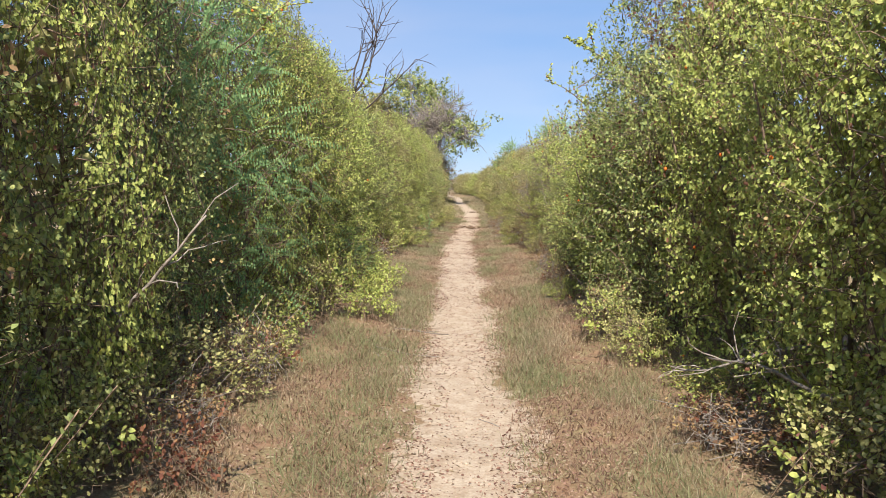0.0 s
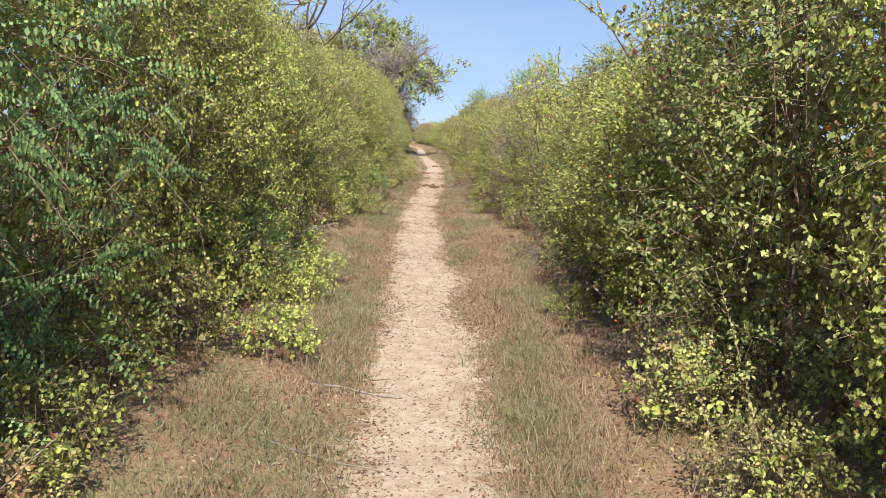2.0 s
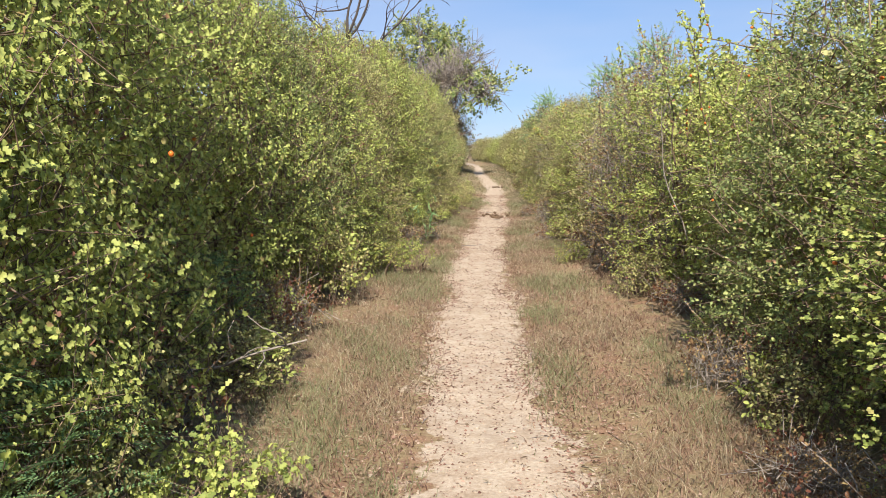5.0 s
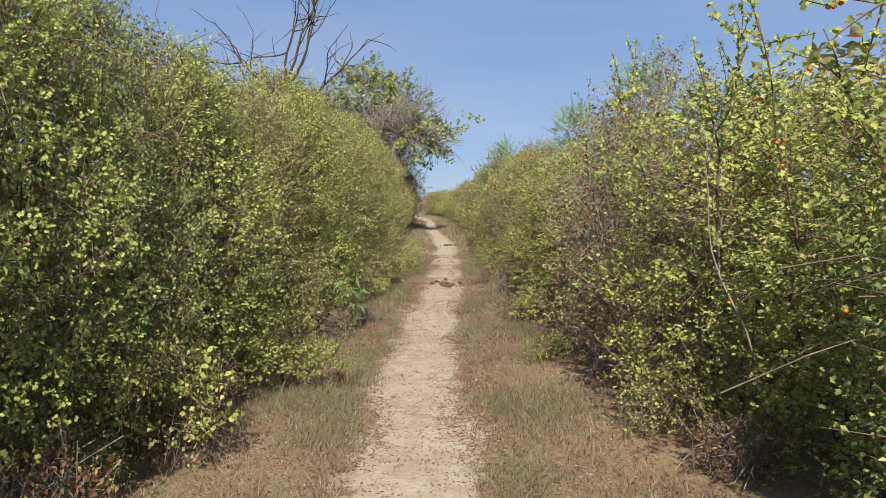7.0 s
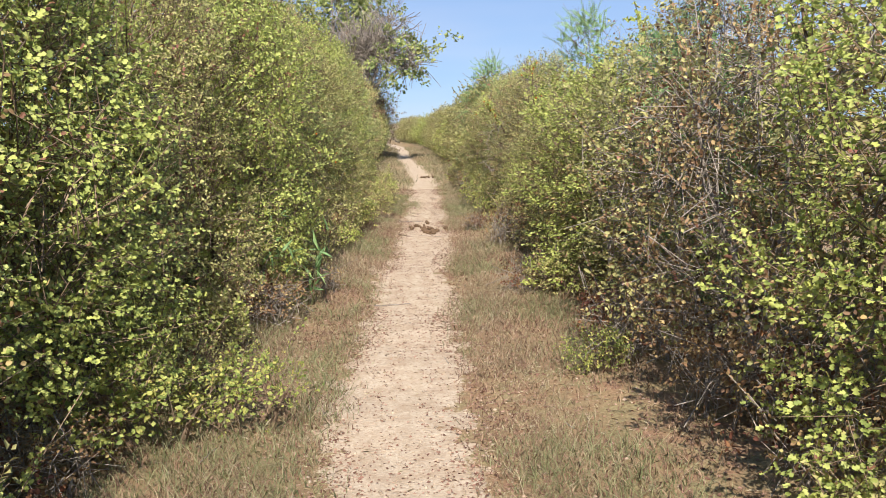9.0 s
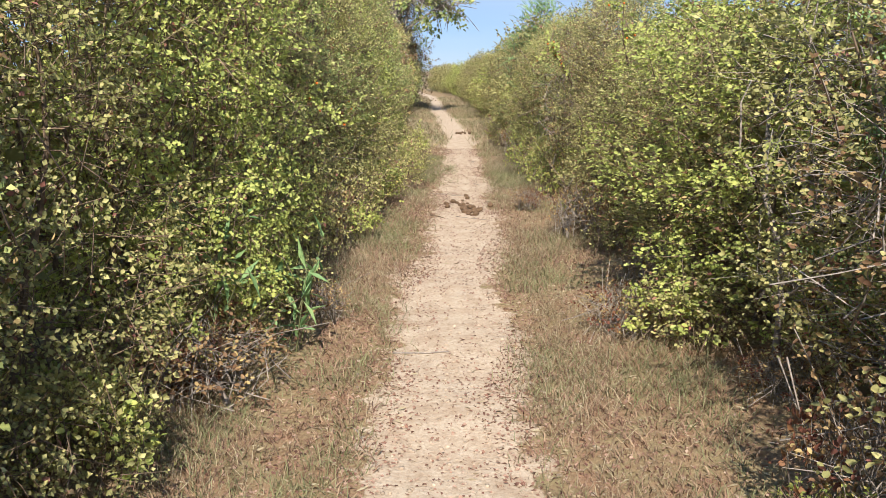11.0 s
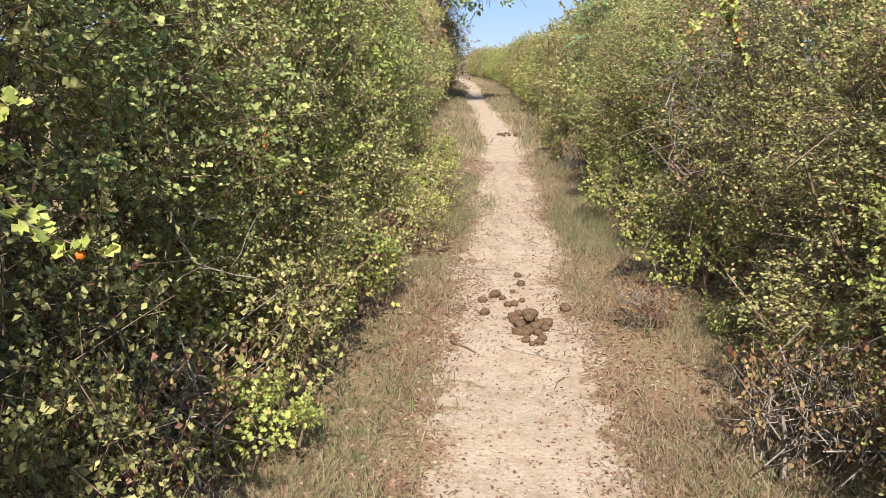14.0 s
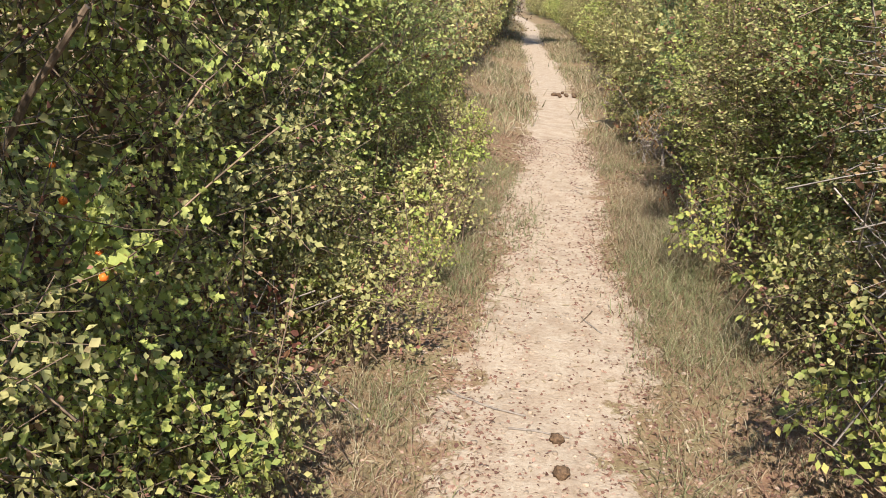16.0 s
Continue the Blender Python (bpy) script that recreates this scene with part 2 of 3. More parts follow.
# ---- ground ----
def relief(x, y):
    return 0.012 * np.sin(x * 5.1 + y * 2.3) * np.sin(y * 3.7 - x * 1.9) + 0.004 * np.sin(x * 13.0 + 1.3 * y) * np.sin(y * 9.0 + x * 7) + 0.002 * np.sin(31 * x + 7 * y) * np.sin(27 * y - 9 * x)


BENDS = np.vectorize(bend)


def track(y):
    """Sideways place of the trodden strip, which wanders a little between the verges."""
    return BENDS(y) + np.interp(y, [0, 8, 15, 19, 22, 25, 33, 40, 46], [0.02, 0.02, -0.04, 0.06, 0.24, 0.32, 0.5, 0.25, 0.0])



def height(x, y):
    d = np.abs(x - track(y))
    return relief(x, y) * np.clip(1.2 - d / 6, 0, 1) + 0.07 * np.clip((d - 0.35) / 0.9, 0, 1) ** 1.3


def ground():
    xs = np.r_[-3000, -800, -200, -60, -25, -12, np.arange(-8, -1.6, 0.5), np.arange(-1.6, 1.6, 0.05), np.arange(1.6, 8.1, 0.5), 12, 25, 60, 200, 800, 3000]
    ys = np.r_[-3000, -500, -80, -20, -8, np.arange(-4, 34, 0.07), np.arange(34, 62, 0.5), np.arange(62, 130, 4.0), 200, 500, 3000]
    gx, gy = np.meshgrid(xs, ys)
    gx = gx + np.where(np.abs(gx) < 20, BENDS(np.minimum(gy, 130)), 0)
    v = np.stack([gx, gy, height(gx, gy)], -1).reshape(-1, 3)
    nx, ny = len(xs), len(ys)
    i = (np.arange(ny - 1)[:, None] * nx + np.arange(nx - 1)[None]).ravel()
    me = mesh_of("ground", v, [np.stack([i, i + 1, i + nx + 1, i + nx], 1)])
    d = np.abs(v[:, 0] - track(v[:, 1]) + 0.05 * np.sin(v[:, 1] * 1.7)) + 0.05 * np.sin(v[:, 1] * 2.9 + 2 * np.sign(v[:, 0]))
    trod = np.clip(1.0 - d / 0.48, -0.7, 1.0) - 0.3
    at = me.attributes.new("trodden", "FLOAT", "POINT")
    at.data.foreach_set("value", trod.astype(np.float32))
    tagged(part("ground", me, GROUND, smooth=True), "sandy trodden footpath between dry littered verges", "ground", kind="structure")


ground()


# ---- bushes ----
def lumps(rng, n=7):
    ks, ph = rng.normal(0, 2.6, (n, 3)), rng.uniform(0, 6.28, n)
    return lambda d: np.sin(d @ ks.T + ph).mean(-1)


def crown_points(rng, n, half, tall, foot=0.12, front=0.75, lump=0.5, deep=0.19):
    """Points in the outer shell of an uneven crown, most on its front (+x) side, and the way out at each."""
    want, n = n, int(n * 1.5)
    ang = np.where(rng.random(n) < front, rng.uniform(-1.75, 1.75, n), rng.uniform(-3.14, 3.14, n))
    u = rng.random(n) ** 0.9
    top = rng.random(n) < 0.16
    bump = lumps(rng)
    prof = np.interp(u, [0, 0.06, 0.2, 0.45, 0.7, 0.88, 1.0], [0.72, 0.82, 0.93, 1.0, 0.9, 0.66, 0.3])
    prof = np.where(top, prof * np.sqrt(rng.random(n)), prof)
    d = np.stack([np.cos(ang), np.sin(ang), (u - 0.4) * 2.2], -1)
    r = prof * half * (1 + lump * bump(d * 1.3)) - rng.exponential(deep, n) * half * ~top
    fine = lumps(rng, 6)
    tuft = fine(d * [2.2, 2.2, 3.2])
    r = np.maximum(r + 0.18 * half * tuft, 0.05)
    z = foot + u * (tall - foot) * (1 + 0.12 * bump(d[:, ::-1] * 1.1))
    p = np.stack([r * np.cos(ang), r * np.sin(ang) * 1.08, z], -1)
    kept = np.argsort(-(tuft + rng.normal(0, 0.22, n)))[:want]
    rng.shuffle(kept)
    return p[kept], unit(np.stack([np.cos(ang), np.sin(ang), (u - 0.35) * 1.3], -1))[kept]


def sprays(rng, p, out, count, size, reach, shape, style="spray"):
    """Twigs at p with leaves along them. Returns the leaves' and the twigs' arrays."""
    n = len(p)
    way = unit(out * 0.6 + rng.normal(0, 0.55, (n, 3)) + [0, 0, 0.35])
    length = reach * rng.uniform(0.5, 1.3, n)
    tip = p + way * length[:, None] - [0, 0, 0.02]
    root = p - way * (0.5 * reach)
    half_n = n // 2
    tv, tf = rods(root[:half_n], tip[:half_n], np.full(half_n, 0.0024), np.full(half_n, 0.0012))
    if style == "pinnate":
        s = (np.arange(count) // 2 * 2 + 2) / (count + 1)
        sidev = unit(np.cross(way, out + rng.normal(0, 0.2, (n, 3))))
        sign = np.where(np.arange(count) % 2, 1.0, -1.0)
        b = p[:, None] + way[:, None] * (length[:, None] * s[None])[..., None] - np.array([0, 0, 0.12]) * (s * s)[None, :, None] * reach * 2
        lw = sidev[:, None] * sign[None, :, None] + 0.35 * way[:, None]
        nor = np.broadcast_to(np.cross(sidev, way)[:, None], b.shape) + rng.normal(0, 0.1, b.shape)
        sz = size * np.broadcast_to(1.1 - 0.5 * s[None], (n, count)) * rng.uniform(0.9, 1.1, (n, 1))
    else:
        s = rng.uniform(0.05, 1.05, (n, count))
        b = p[:, None] + way[:, None] * (length[:, None] * s)[..., None]
        lw = 0.45 * way[:, None] + rng.normal(0, 0.6, (n, count, 3))
        b = b + lw * size * 0.5
        nor = (out * 0.95 + [0, 0, 0.7] + rng.normal(0, 0.4, (n, 3)))[:, None] + rng.normal(0, 0.32, (n, count, 3))
        sz = size * rng.uniform(0.55, 1.3, (n, count))
    return leaves(b.reshape(-1, 3), lw.reshape(-1, 3), nor.reshape(-1, 3), sz.ravel(), shape), (tv, tf)


def bush(seed, mat, half=0.8, tall=2.6, n=780, count=11, size=0.036, reach=0.2, shape=OVAL, style="spray", twig=TWIG, bare=110, extra=None, front=0.82, stems=5, berries=0, label="", lump=0.45, shoots=14):
    """A shrub: stems from the ground, a twiggy inside, sprays of leaves outside. Its front is +x."""
    rng = np.random.default_rng(seed)
    ob = new("bush")
    p, out = crown_points(rng, n, half, tall, front=front, lump=lump)
    lv, tw = sprays(rng, p, out, count, size, reach, shape, style)
    bits, twigs = [lv], [tw]
    # long shoots that stand out of the outline
    k, _ = crown_points(rng, shoots, half, tall, front=front)
    for q in k:
        w = unit(np.array([rng.uniform(-0.4, 0.5), rng.normal(0, 0.5), rng.uniform(0.4, 1.8)]))
        m = 14
        s = np.linspace(0, 1, m)[:, None]
        ln = rng.uniform(0.3, 0.6)
        line = q + w * s * ln + np.array([0, 0, -0.12]) * s * s * rng.random()
        twigs.append(rods(line[:-1], line[1:], np.full(m - 1, 0.0035), np.full(m - 1, 0.003)))
        bits.append(leaves(np.repeat(line, 2, 0), rng.normal(0, 0.7, (2 * m, 3)) + w * 0.5, rng.normal(0, 0.5, (2 * m, 3)) + [0, 0, 1], size * rng.uniform(0.7, 1.3, 2 * m), shape))
    v, f = gather(bits)
    tagged(part("foliage", mesh_of("foliage", v, f), mat, ob), kind="stuff")
    if extra:
        emat, en, esize = extra
        keep = lumps(rng, 4)
        q, o = crown_points(rng, en * 3, half * 1.03, tall, front=front, lump=lump)
        pick = np.argsort(-keep(q * 1.2))[:en]
        ev, _ = sprays(rng, q[pick], o[pick], 9, esize, reach, OVAL)
        tagged(part("leaf_patch", mesh_of("leaf_patch", ev[0], [ev[1]]), emat, ob, "leaves of another colour"), kind="stuff")
    # bare twigs inside and between
    q, o = crown_points(rng, bare, half * 0.96, tall, front=front, deep=0.25)
    w = unit(o * 0.4 + rng.normal(0, 0.6, o.shape) + [0, 0, 0.5])
    ln = rng.uniform(0.15, 0.5, (bare, 1))
    m1 = q - w * ln * 0.2 + rng.normal(0, 0.03, q.shape)
    twigs.append(rods(q - w * ln * 0.8, m1, np.full(bare, 0.0042), np.full(bare, 0.003)))
    twigs.append(rods(m1, q + w * ln * 0.25 + rng.normal(0, 0.04, q.shape), np.full(bare, 0.003), np.full(bare, 0.001)))
    v, f = gather(twigs)
    tagged(part("twig_tangle", mesh_of("twig_tangle", v, f), twig, ob, "thin bare twigs"), kind="stuff")
    for _ in range(stems):
        ang = rng.uniform(-3.14, 3.14)
        pts = crooked(rng, (0.22 * math.cos(ang), 0.22 * math.sin(ang), -0.06), (0.16 * math.cos(ang), 0.16 * math.sin(ang), 1), tall * rng.uniform(0.55, 0.8), 7, 0.1, 0.05)
        part("stem", limb(pts, np.linspace(0.022, 0.006, 8)), twig, ob)
    if berries:
        q, o = crown_points(rng, berries, half * 1.05, tall, front=front, deep=0.08)
        bm = bmesh.new()
        bmesh.ops.create_icosphere(bm, subdivisions=1, radius=0.012)
        me = bpy.data.meshes.new("berry")
        bm.to_mesh(me)
        bm.free()
        for b in q:
            part("berry", me, BERRY, ob, "orange-red hip", True).location = b
    return tagged(ob, label, "bush", "bushes along the path")


def remove(ob):
    for o in (*ob.children_recursive, ob):
        bpy.data.objects.remove(o)


KINDS = {
    "hawthorn_a": bush(11, HAWTHORN, shape=LOBED, size=0.0235, n=1500, count=14, label="yellow-green hawthorn bush beside the path", extra=(DRYLEAF, 70, 0.022)),
    "hawthorn_b": bush(12, HAWTHORN, shape=LOBED, size=0.0218, n=1620, count=14, label="yellow-green hawthorn bush with bare twigs below", bare=260, extra=(REDLEAF, 45, 0.022)),
    "hawthorn_c": bush(13, HAWTHORN, shape=LOBED, size=0.0244, n=1380, count=14, label="yellowing hawthorn bush with long thorny shoots", berries=12, shoots=16),
    "olive_a": bush(21, OLIVE, size=0.0209, n=2280, reach=0.17, shape=KITE, count=13, label="dense small-leaved olive-green bush", extra=(DRYLEAF, 80, 0.02)),
    "olive_b": bush(22, OLIVE, size=0.0218, n=2160, reach=0.18, shape=KITE, count=13, label="dense olive-green bush with twiggy gaps", bare=260, extra=(REDLEAF, 55, 0.02)),
    "green": bush(31, GREEN, size=0.0235, n=1560, shape=KITE, count=15, label="fresh green leafy bush beside the path"),
    "dark": bush(41, DARK, size=0.0235, n=1620, shape=KITE, count=15, label="dark green shaded bush with brown twigs", bare=260, extra=(DRYLEAF, 80, 0.024)),
    "acacia": bush(51, ACACIA, size=0.026, n=620, count=22, reach=0.3, shape=KITE, style="pinnate", bare=120, label="bluish-green feathery-leaved acacia shrub", shoots=3),
    "dry": bush(61, DRYLEAF, size=0.026, n=650, shape=KITE, twig=GREYTWIG, bare=480, label="half-dry bush with a tangle of grey twigs", extra=(OLIVE, 260, 0.028)),
    "twiggy": bush(62, OLIVE, size=0.027, n=800, shape=KITE, twig=GREYTWIG, bare=420, count=12, label="sparse bush with many bare grey branches", lump=0.7),
    "red": bush(71, DARK, size=0.0235, n=1560, shape=KITE, count=14, label="dark bush with patches of dark red leaves", extra=(REDLEAF, 110, 0.024)),
    "low_green": bush(91, GREEN, half=0.34, tall=0.5, n=170, count=9, size=0.03, reach=0.13, shape=KITE, bare=30, front=0.2, stems=2, shoots=3, label="low green leafy weed at the hedge foot"),
    "low_olive": bush(92, OLIVE, half=0.36, tall=0.55, n=230, count=9, size=0.028, reach=0.13, shape=KITE, bare=60, front=0.2, stems=2, shoots=5, label="low olive-green bramble at the hedge foot", extra=(HAWTHORN, 30, 0.04)),
    "low_dry": bush(93, DRYLEAF, half=0.34, tall=0.4, n=110, count=9, size=0.024, reach=0.14, bare=120, front=0.2, stems=2, shoots=3, twig=GREYTWIG, label="low dry brown scrub at the hedge foot", extra=(REDLEAF, 30, 0.03)),
    "low_red": bush(95, REDLEAF, half=0.26, tall=0.5, n=60, count=8, size=0.034, reach=0.14, bare=40, front=0.2, stems=2, shoots=3, label="low sprig of withered red-brown leaves"),
    "low_yellow": bush(94, HAWTHORN, half=0.3, tall=0.42, n=110, count=10, size=0.034, reach=0.13, bare=30, shape=LOBED, front=0.2, stems=2, shoots=3, label="low yellow-green leafy plant at the hedge foot"),
    "far_olive": bush(81, OLIVE, size=0.052, n=480, count=9, reach=0.22, shape=KITE, bare=120, label="olive-green bush of the far hedge", stems=3, half=0.85),
    "far_hawthorn": bush(82, HAWTHORN, size=0.055, n=450, count=9, reach=0.24, shape=KITE, bare=120, label="yellow-green bush of the far hedge", stems=3, half=0.85),
    "back": bush(84, OLIVE, size=0.085, n=330, count=8, reach=0.26, shape=KITE, bare=40, label="olive-green bush in the hedge's second row", stems=3, half=0.85),
    "far_dry": bush(83, DRYLEAF, size=0.05, n=220, count=9, reach=0.24, shape=KITE, twig=GREYTWIG, bare=320, label="grey-brown twiggy bush of the far hedge", extra=(OLIVE, 130, 0.05), stems=3, half=0.85),
}


def hedge(side, face, top, rng, kinds_near, y0=-3.0, y1=78.0):
    y = y0
    sign = -1 if side == "left" else 1
    while y < y1:
        near = y < 29
        kind = kinds_near(y, rng) if near else rng.choice(["far_olive", "far_olive", "far_hawthorn", "far_dry" if side == "left" else "far_olive"])
        src = KINDS[kind]
        half = 0.85
        tall = along(top, y) * rng.uniform(0.86, 1.1)
        w = rng.uniform(0.82, 1.15)
        x = along(face, y) + bend(y) + sign * (half * w + rng.uniform(-0.1, 0.25))
        turn = (0 if sign < 0 else 180) - math.degrees(math.atan(0.006 * max(0, y - 51))) + rng.uniform(-28, 28)
        if near:
            turn += sign * 32  # fronts lean toward those who come along the path
        m = pose(x, y, 0.03, 0, 0, turn) @ Matrix.Diagonal((w, w, tall / 2.6, 1))
        copy_thing(src, m)
        y += rng.uniform(0.85, 1.25) if near else rng.uniform(1.0, 1.35)


def left_kind(y, rng):
    if y < 4.0:
        return rng.choice(["dark", "hawthorn_b"])
    if y < 5.9:
        return "acacia"
    if y < 7.6:
        return rng.choice(["hawthorn_a", "green"])
    if y < 8.8:
        return "hawthorn_b"
    if y < 12.5:
        return rng.choice(["hawthorn_a", "hawthorn_c", "green"])
    if y < 20:
        return rng.choice(["olive_a", "olive_b", "hawthorn_b", "hawthorn_b", "dark"])
    return rng.choice(["hawthorn_a", "olive_a", "hawthorn_b", "olive_b", "red"])


def right_kind(y, rng):
    if y < 5.3:
        return rng.choice(["hawthorn_a", "hawthorn_b", "hawthorn_c"])
    if y < 6.4:
        return "red"
    if y < 12:
        return rng.choice(["hawthorn_b", "hawthorn_c", "dark"])
    if y < 14.2:
        return rng.choice(["hawthorn_c", "hawthorn_a"])
    if y < 16.8:
        return rng.choice(["dry", "olive_b"])
    if y < 18.5:
        return rng.choice(["hawthorn_a", "twiggy"])
    if 24.3 < y < 25.6:
        return "red"
    return rng.choice(["olive_a", "olive_b", "hawthorn_b", "dry", "olive_a"])


hedge("left", LEFT, LEFT_TOP, np.random.default_rng(5), left_kind)
hedge("right", RIGHT, RIGHT_TOP, np.random.default_rng(6), right_kind)
# low growth at the feet of the hedges
rl = np.random.default_rng(15)
for sign, face in ((-1, LEFT), (1, RIGHT)):
    y = 1.0
    while y < 34:
        x = along(face, y) + sign * rl.uniform(0.12, 0.42)
        kinds = ["low_green", "low_olive", "low_olive", "low_dry"] if sign < 0 else ["low_olive", "low_dry", "low_dry", "low_green", "low_olive"]
        z = rl.uniform(0.5, 1.0)
        copy_thing(KINDS[rl.choice(kinds)], pose(x, y, 0.03, 0, 0, rl.uniform(0, 360)) @ Matrix.Diagonal((z, z, z * rl.uniform(0.7, 1.3), 1)))
        y += rl.uniform(0.35, 0.75) if sign < 0 else rl.uniform(0.6, 1.2)
# plants that stand by themselves at the path
for kind, x, y, z in (("low_yellow", -0.88, 6.6, 0.7), ("low_yellow", -1.0, 8.9, 0.75), ("low_yellow", -0.98, 8.2, 0.6), ("low_green", 1.18, 7.9, 0.5), ("low_red", -1.25, 1.9, 0.65), ("low_red", 1.3, 2.6, 0.5), ("low_yellow", -0.75, 20.9, 0.6), ("low_olive", -0.66, 23.2, 0.75), ("low_green", -0.82, 15.2, 0.7), ("low_green", 1.1, 15.9, 0.5), ("low_red", -1.1, 17.3, 0.5), ("low_olive", -0.52, 24.2, 0.8), ("low_green", -0.42, 25.0, 0.6), ("low_olive", -0.45, 25.9, 0.8), ("low_yellow", -0.48, 27.1, 0.8), ("low_olive", -0.55, 28.4, 0.8), ("low_dry", 0.95, 22.6, 0.5), ("low_dry", 1.0, 18.2, 0.6), ("low_dry", -0.75, 18.5, 0.5)):
    copy_thing(KINDS[kind], pose(x, y, 0.02, 0, 0, 40 * y) @ Matrix.Diagonal((z, z, z, 1)))
# a second, coarser row behind each hedge
rb = np.random.default_rng(9)
for sign, face, top in ((-1, LEFT, LEFT_TOP), (1, RIGHT, RIGHT_TOP)):
    y = -3.0
    while y < 60:
        m = pose(along(face, y) + bend(y) + sign * rb.uniform(1.55, 1.95), y, 0.03, 0, 0, (0 if sign < 0 else 180) + rb.uniform(-40, 40)) @ Matrix.Diagonal((1.15, 1.15, along(top, y) / 2.6 * rb.uniform(0.85, 1.0), 1))
        copy_thing(KINDS["back"], m)
        y += 1.3
# taller growth round the trees far along
for x, y, tall, kind in ((-2.4, 44.6, 3.7, "far_olive"), (-3.6, 45.6, 4.5, "far_olive"), (-5.0, 44.2, 4.6, "far_hawthorn"), (-6.6, 45.2, 5.0, "far_olive"), (-1.7, 46.4, 3.9, "far_dry"), (-1.35, 48.0, 3.2, "far_dry"), (-2.9, 47.5, 4.4, "far_dry"), (-8.2, 45.0, 4.6, "far_olive")):
    copy_thing(KINDS[kind], pose(x, y, 0.03, 0, 0, -60) @ Matrix.Diagonal((1.25, 1.25, tall / 2.6, 1)))
# feathery shrub that stands out of the far hedge, and another on the nearer one
for x, y, w, tall in ((1.95, 29.2, 0.85, 2.75), (2.75, 23.5, 0.9, 3.0), (-1.75, 8.3, 0.7, 0.9), (2.3, 16.9, 0.8, 2.7), (-1.9, 11.3, 0.5, 0.75)):
    copy_thing(KINDS["acacia"], pose(x, y, 0.03, 0, 0, 200 if x > 0 else -20) @ Matrix.Diagonal((w, w, tall / 2.6, 1)))
for src in KINDS.values():
    remove(src)


# ---- verges ----
def blades(rng, n, y0, y1, side, lo, hi, tall, wide, mat, name, label, clump=0.0):
    y = rng.uniform(y0, y1, n) + rng.normal(0, 0.25, n)
    x = side * (rng.uniform(lo, hi, n) + rng.normal(0, 0.07, n))
    dense = lumps(rng, 9)
    keep = dense(np.stack([x * 1.6, y * 0.8, 0 * x], -1)) + rng.normal(0, 0.12, n) > clump
    x, y = x[keep] + track(y[keep]), y[keep]
    k = len(x)
    b = np.stack([x, y, height(x, y) - 0.005], -1)
    h = tall * rng.uniform(0.35, 1.25, k)
    lean = rng.normal(0, 0.85, (k, 2))
    side_v = unit(np.stack([rng.normal(0, 1, k), rng.normal(0, 1, k), 0 * h], -1)) * (wide * rng.uniform(0.6, 1.3, k))[:, None]
    mid = b + np.stack([lean[:, 0] * h * 0.35, lean[:, 1] * h * 0.35, h * 0.6], -1)
    tip = b + np.stack([lean[:, 0] * h, lean[:, 1] * h, h * rng.uniform(0.6, 1.0, k)], -1)
    v = np.stack([b - side_v, b + side_v, mid + side_v * 0.7, mid - side_v * 0.7, tip], 1).reshape(-1, 3)
    i = (np.arange(k) * 5)[:, None]
    me = mesh_of(name, v, [i + np.array([[0, 1, 2, 3]]), i + np.array([[3, 2, 4]])])
    tagged(part(name, me, mat), label, "grass", kind="stuff")


rg = np.random.default_rng(77)
for side in (-1, 1):
    blades(rg, 60000, 1, 30, side, 0.40, 1.3, 0.085, 0.0015, STRAW, "dry_grass", "short dry straw-coloured grass on the verge", 0.06)
    blades(rg, 80000, 1, 30, side, 0.36, 1.25, 0.085, 0.0017, GRASS, "green_grass", "patchy green grass on the sandy verge", 0.03)
    blades(rg, 70000, 1, 30, side, 0.36, 1.4, 0.05, 0.0028, WITHERED, "withered_weed", "low withered red-brown weeds on the verge", 0.0)
    blades(rg, 9000, 30, 60, side, 0.32, 1.3, 0.16, 0.006, STRAW, "dry_grass", "dry grass along the far path", -0.2)
    blades(rg, 6000, 30, 60, side, 0.32, 1.2, 0.14, 0.006, GRASS, "green_grass", "green grass along the far path", 0.0)
# taller pale grass of the sunny stretches
blades(rg, 6000, 4, 8.5, 1, 0.3, 0.75, 0.10, 0.0016, GRASS, "green_grass", "upright pale green grass beside the sand", 0.0)
blades(rg, 5000, 4, 8.5, 1, 0.3, 0.85, 0.13, 0.0014, STRAW, "dry_grass", "upright straw-coloured grass beside the sand", 0.05)
blades(rg, 12000, 24.3, 30, 1, 0.42, 0.85, 0.10, 0.0017, GRASS, "green_grass", "upright pale green grass beside the sand", 0.0)
blades(rg, 8000, 24.3, 30, 1, 0.45, 1.0, 0.14, 0.0015, STRAW, "dry_grass", "upright straw-coloured grass beside the sand", 0.0)
blades(rg, 9000, 25.2, 27.0, -1, 0.2, 0.6, 0.06, 0.002, GRASS, "green_grass", "mat of green grass at the sand's edge", 0.02)


def litter(rng, n, y0, y1, spread, name, mat, size, label, gap=0.0, shape=KITE):
    y = rng.uniform(y0, y1, n)
    x = rng.normal(0, spread, n)
    keep = (np.abs(x) > gap + 0.1 * np.sin(y * 2.1)) | (rng.random(n) < 0.05)
    x, y = x[keep] + track(y[keep]), y[keep]
    k = len(x)
    b = np.stack([x, y, height(x, y) + 0.003], -1)
    nor = rng.normal(0, 0.35, (k, 3)) + [0, 0, 1]
    v, f = leaves(b, unit(rng.normal(0, 1, (k, 3)) * [1, 1, 0.15]), nor, size * rng.uniform(0.4, 1.3, k), shape, 0.4)
    tagged(part(name, mesh_of(name, v, [f]), mat), label, "leaf litter", kind="stuff")


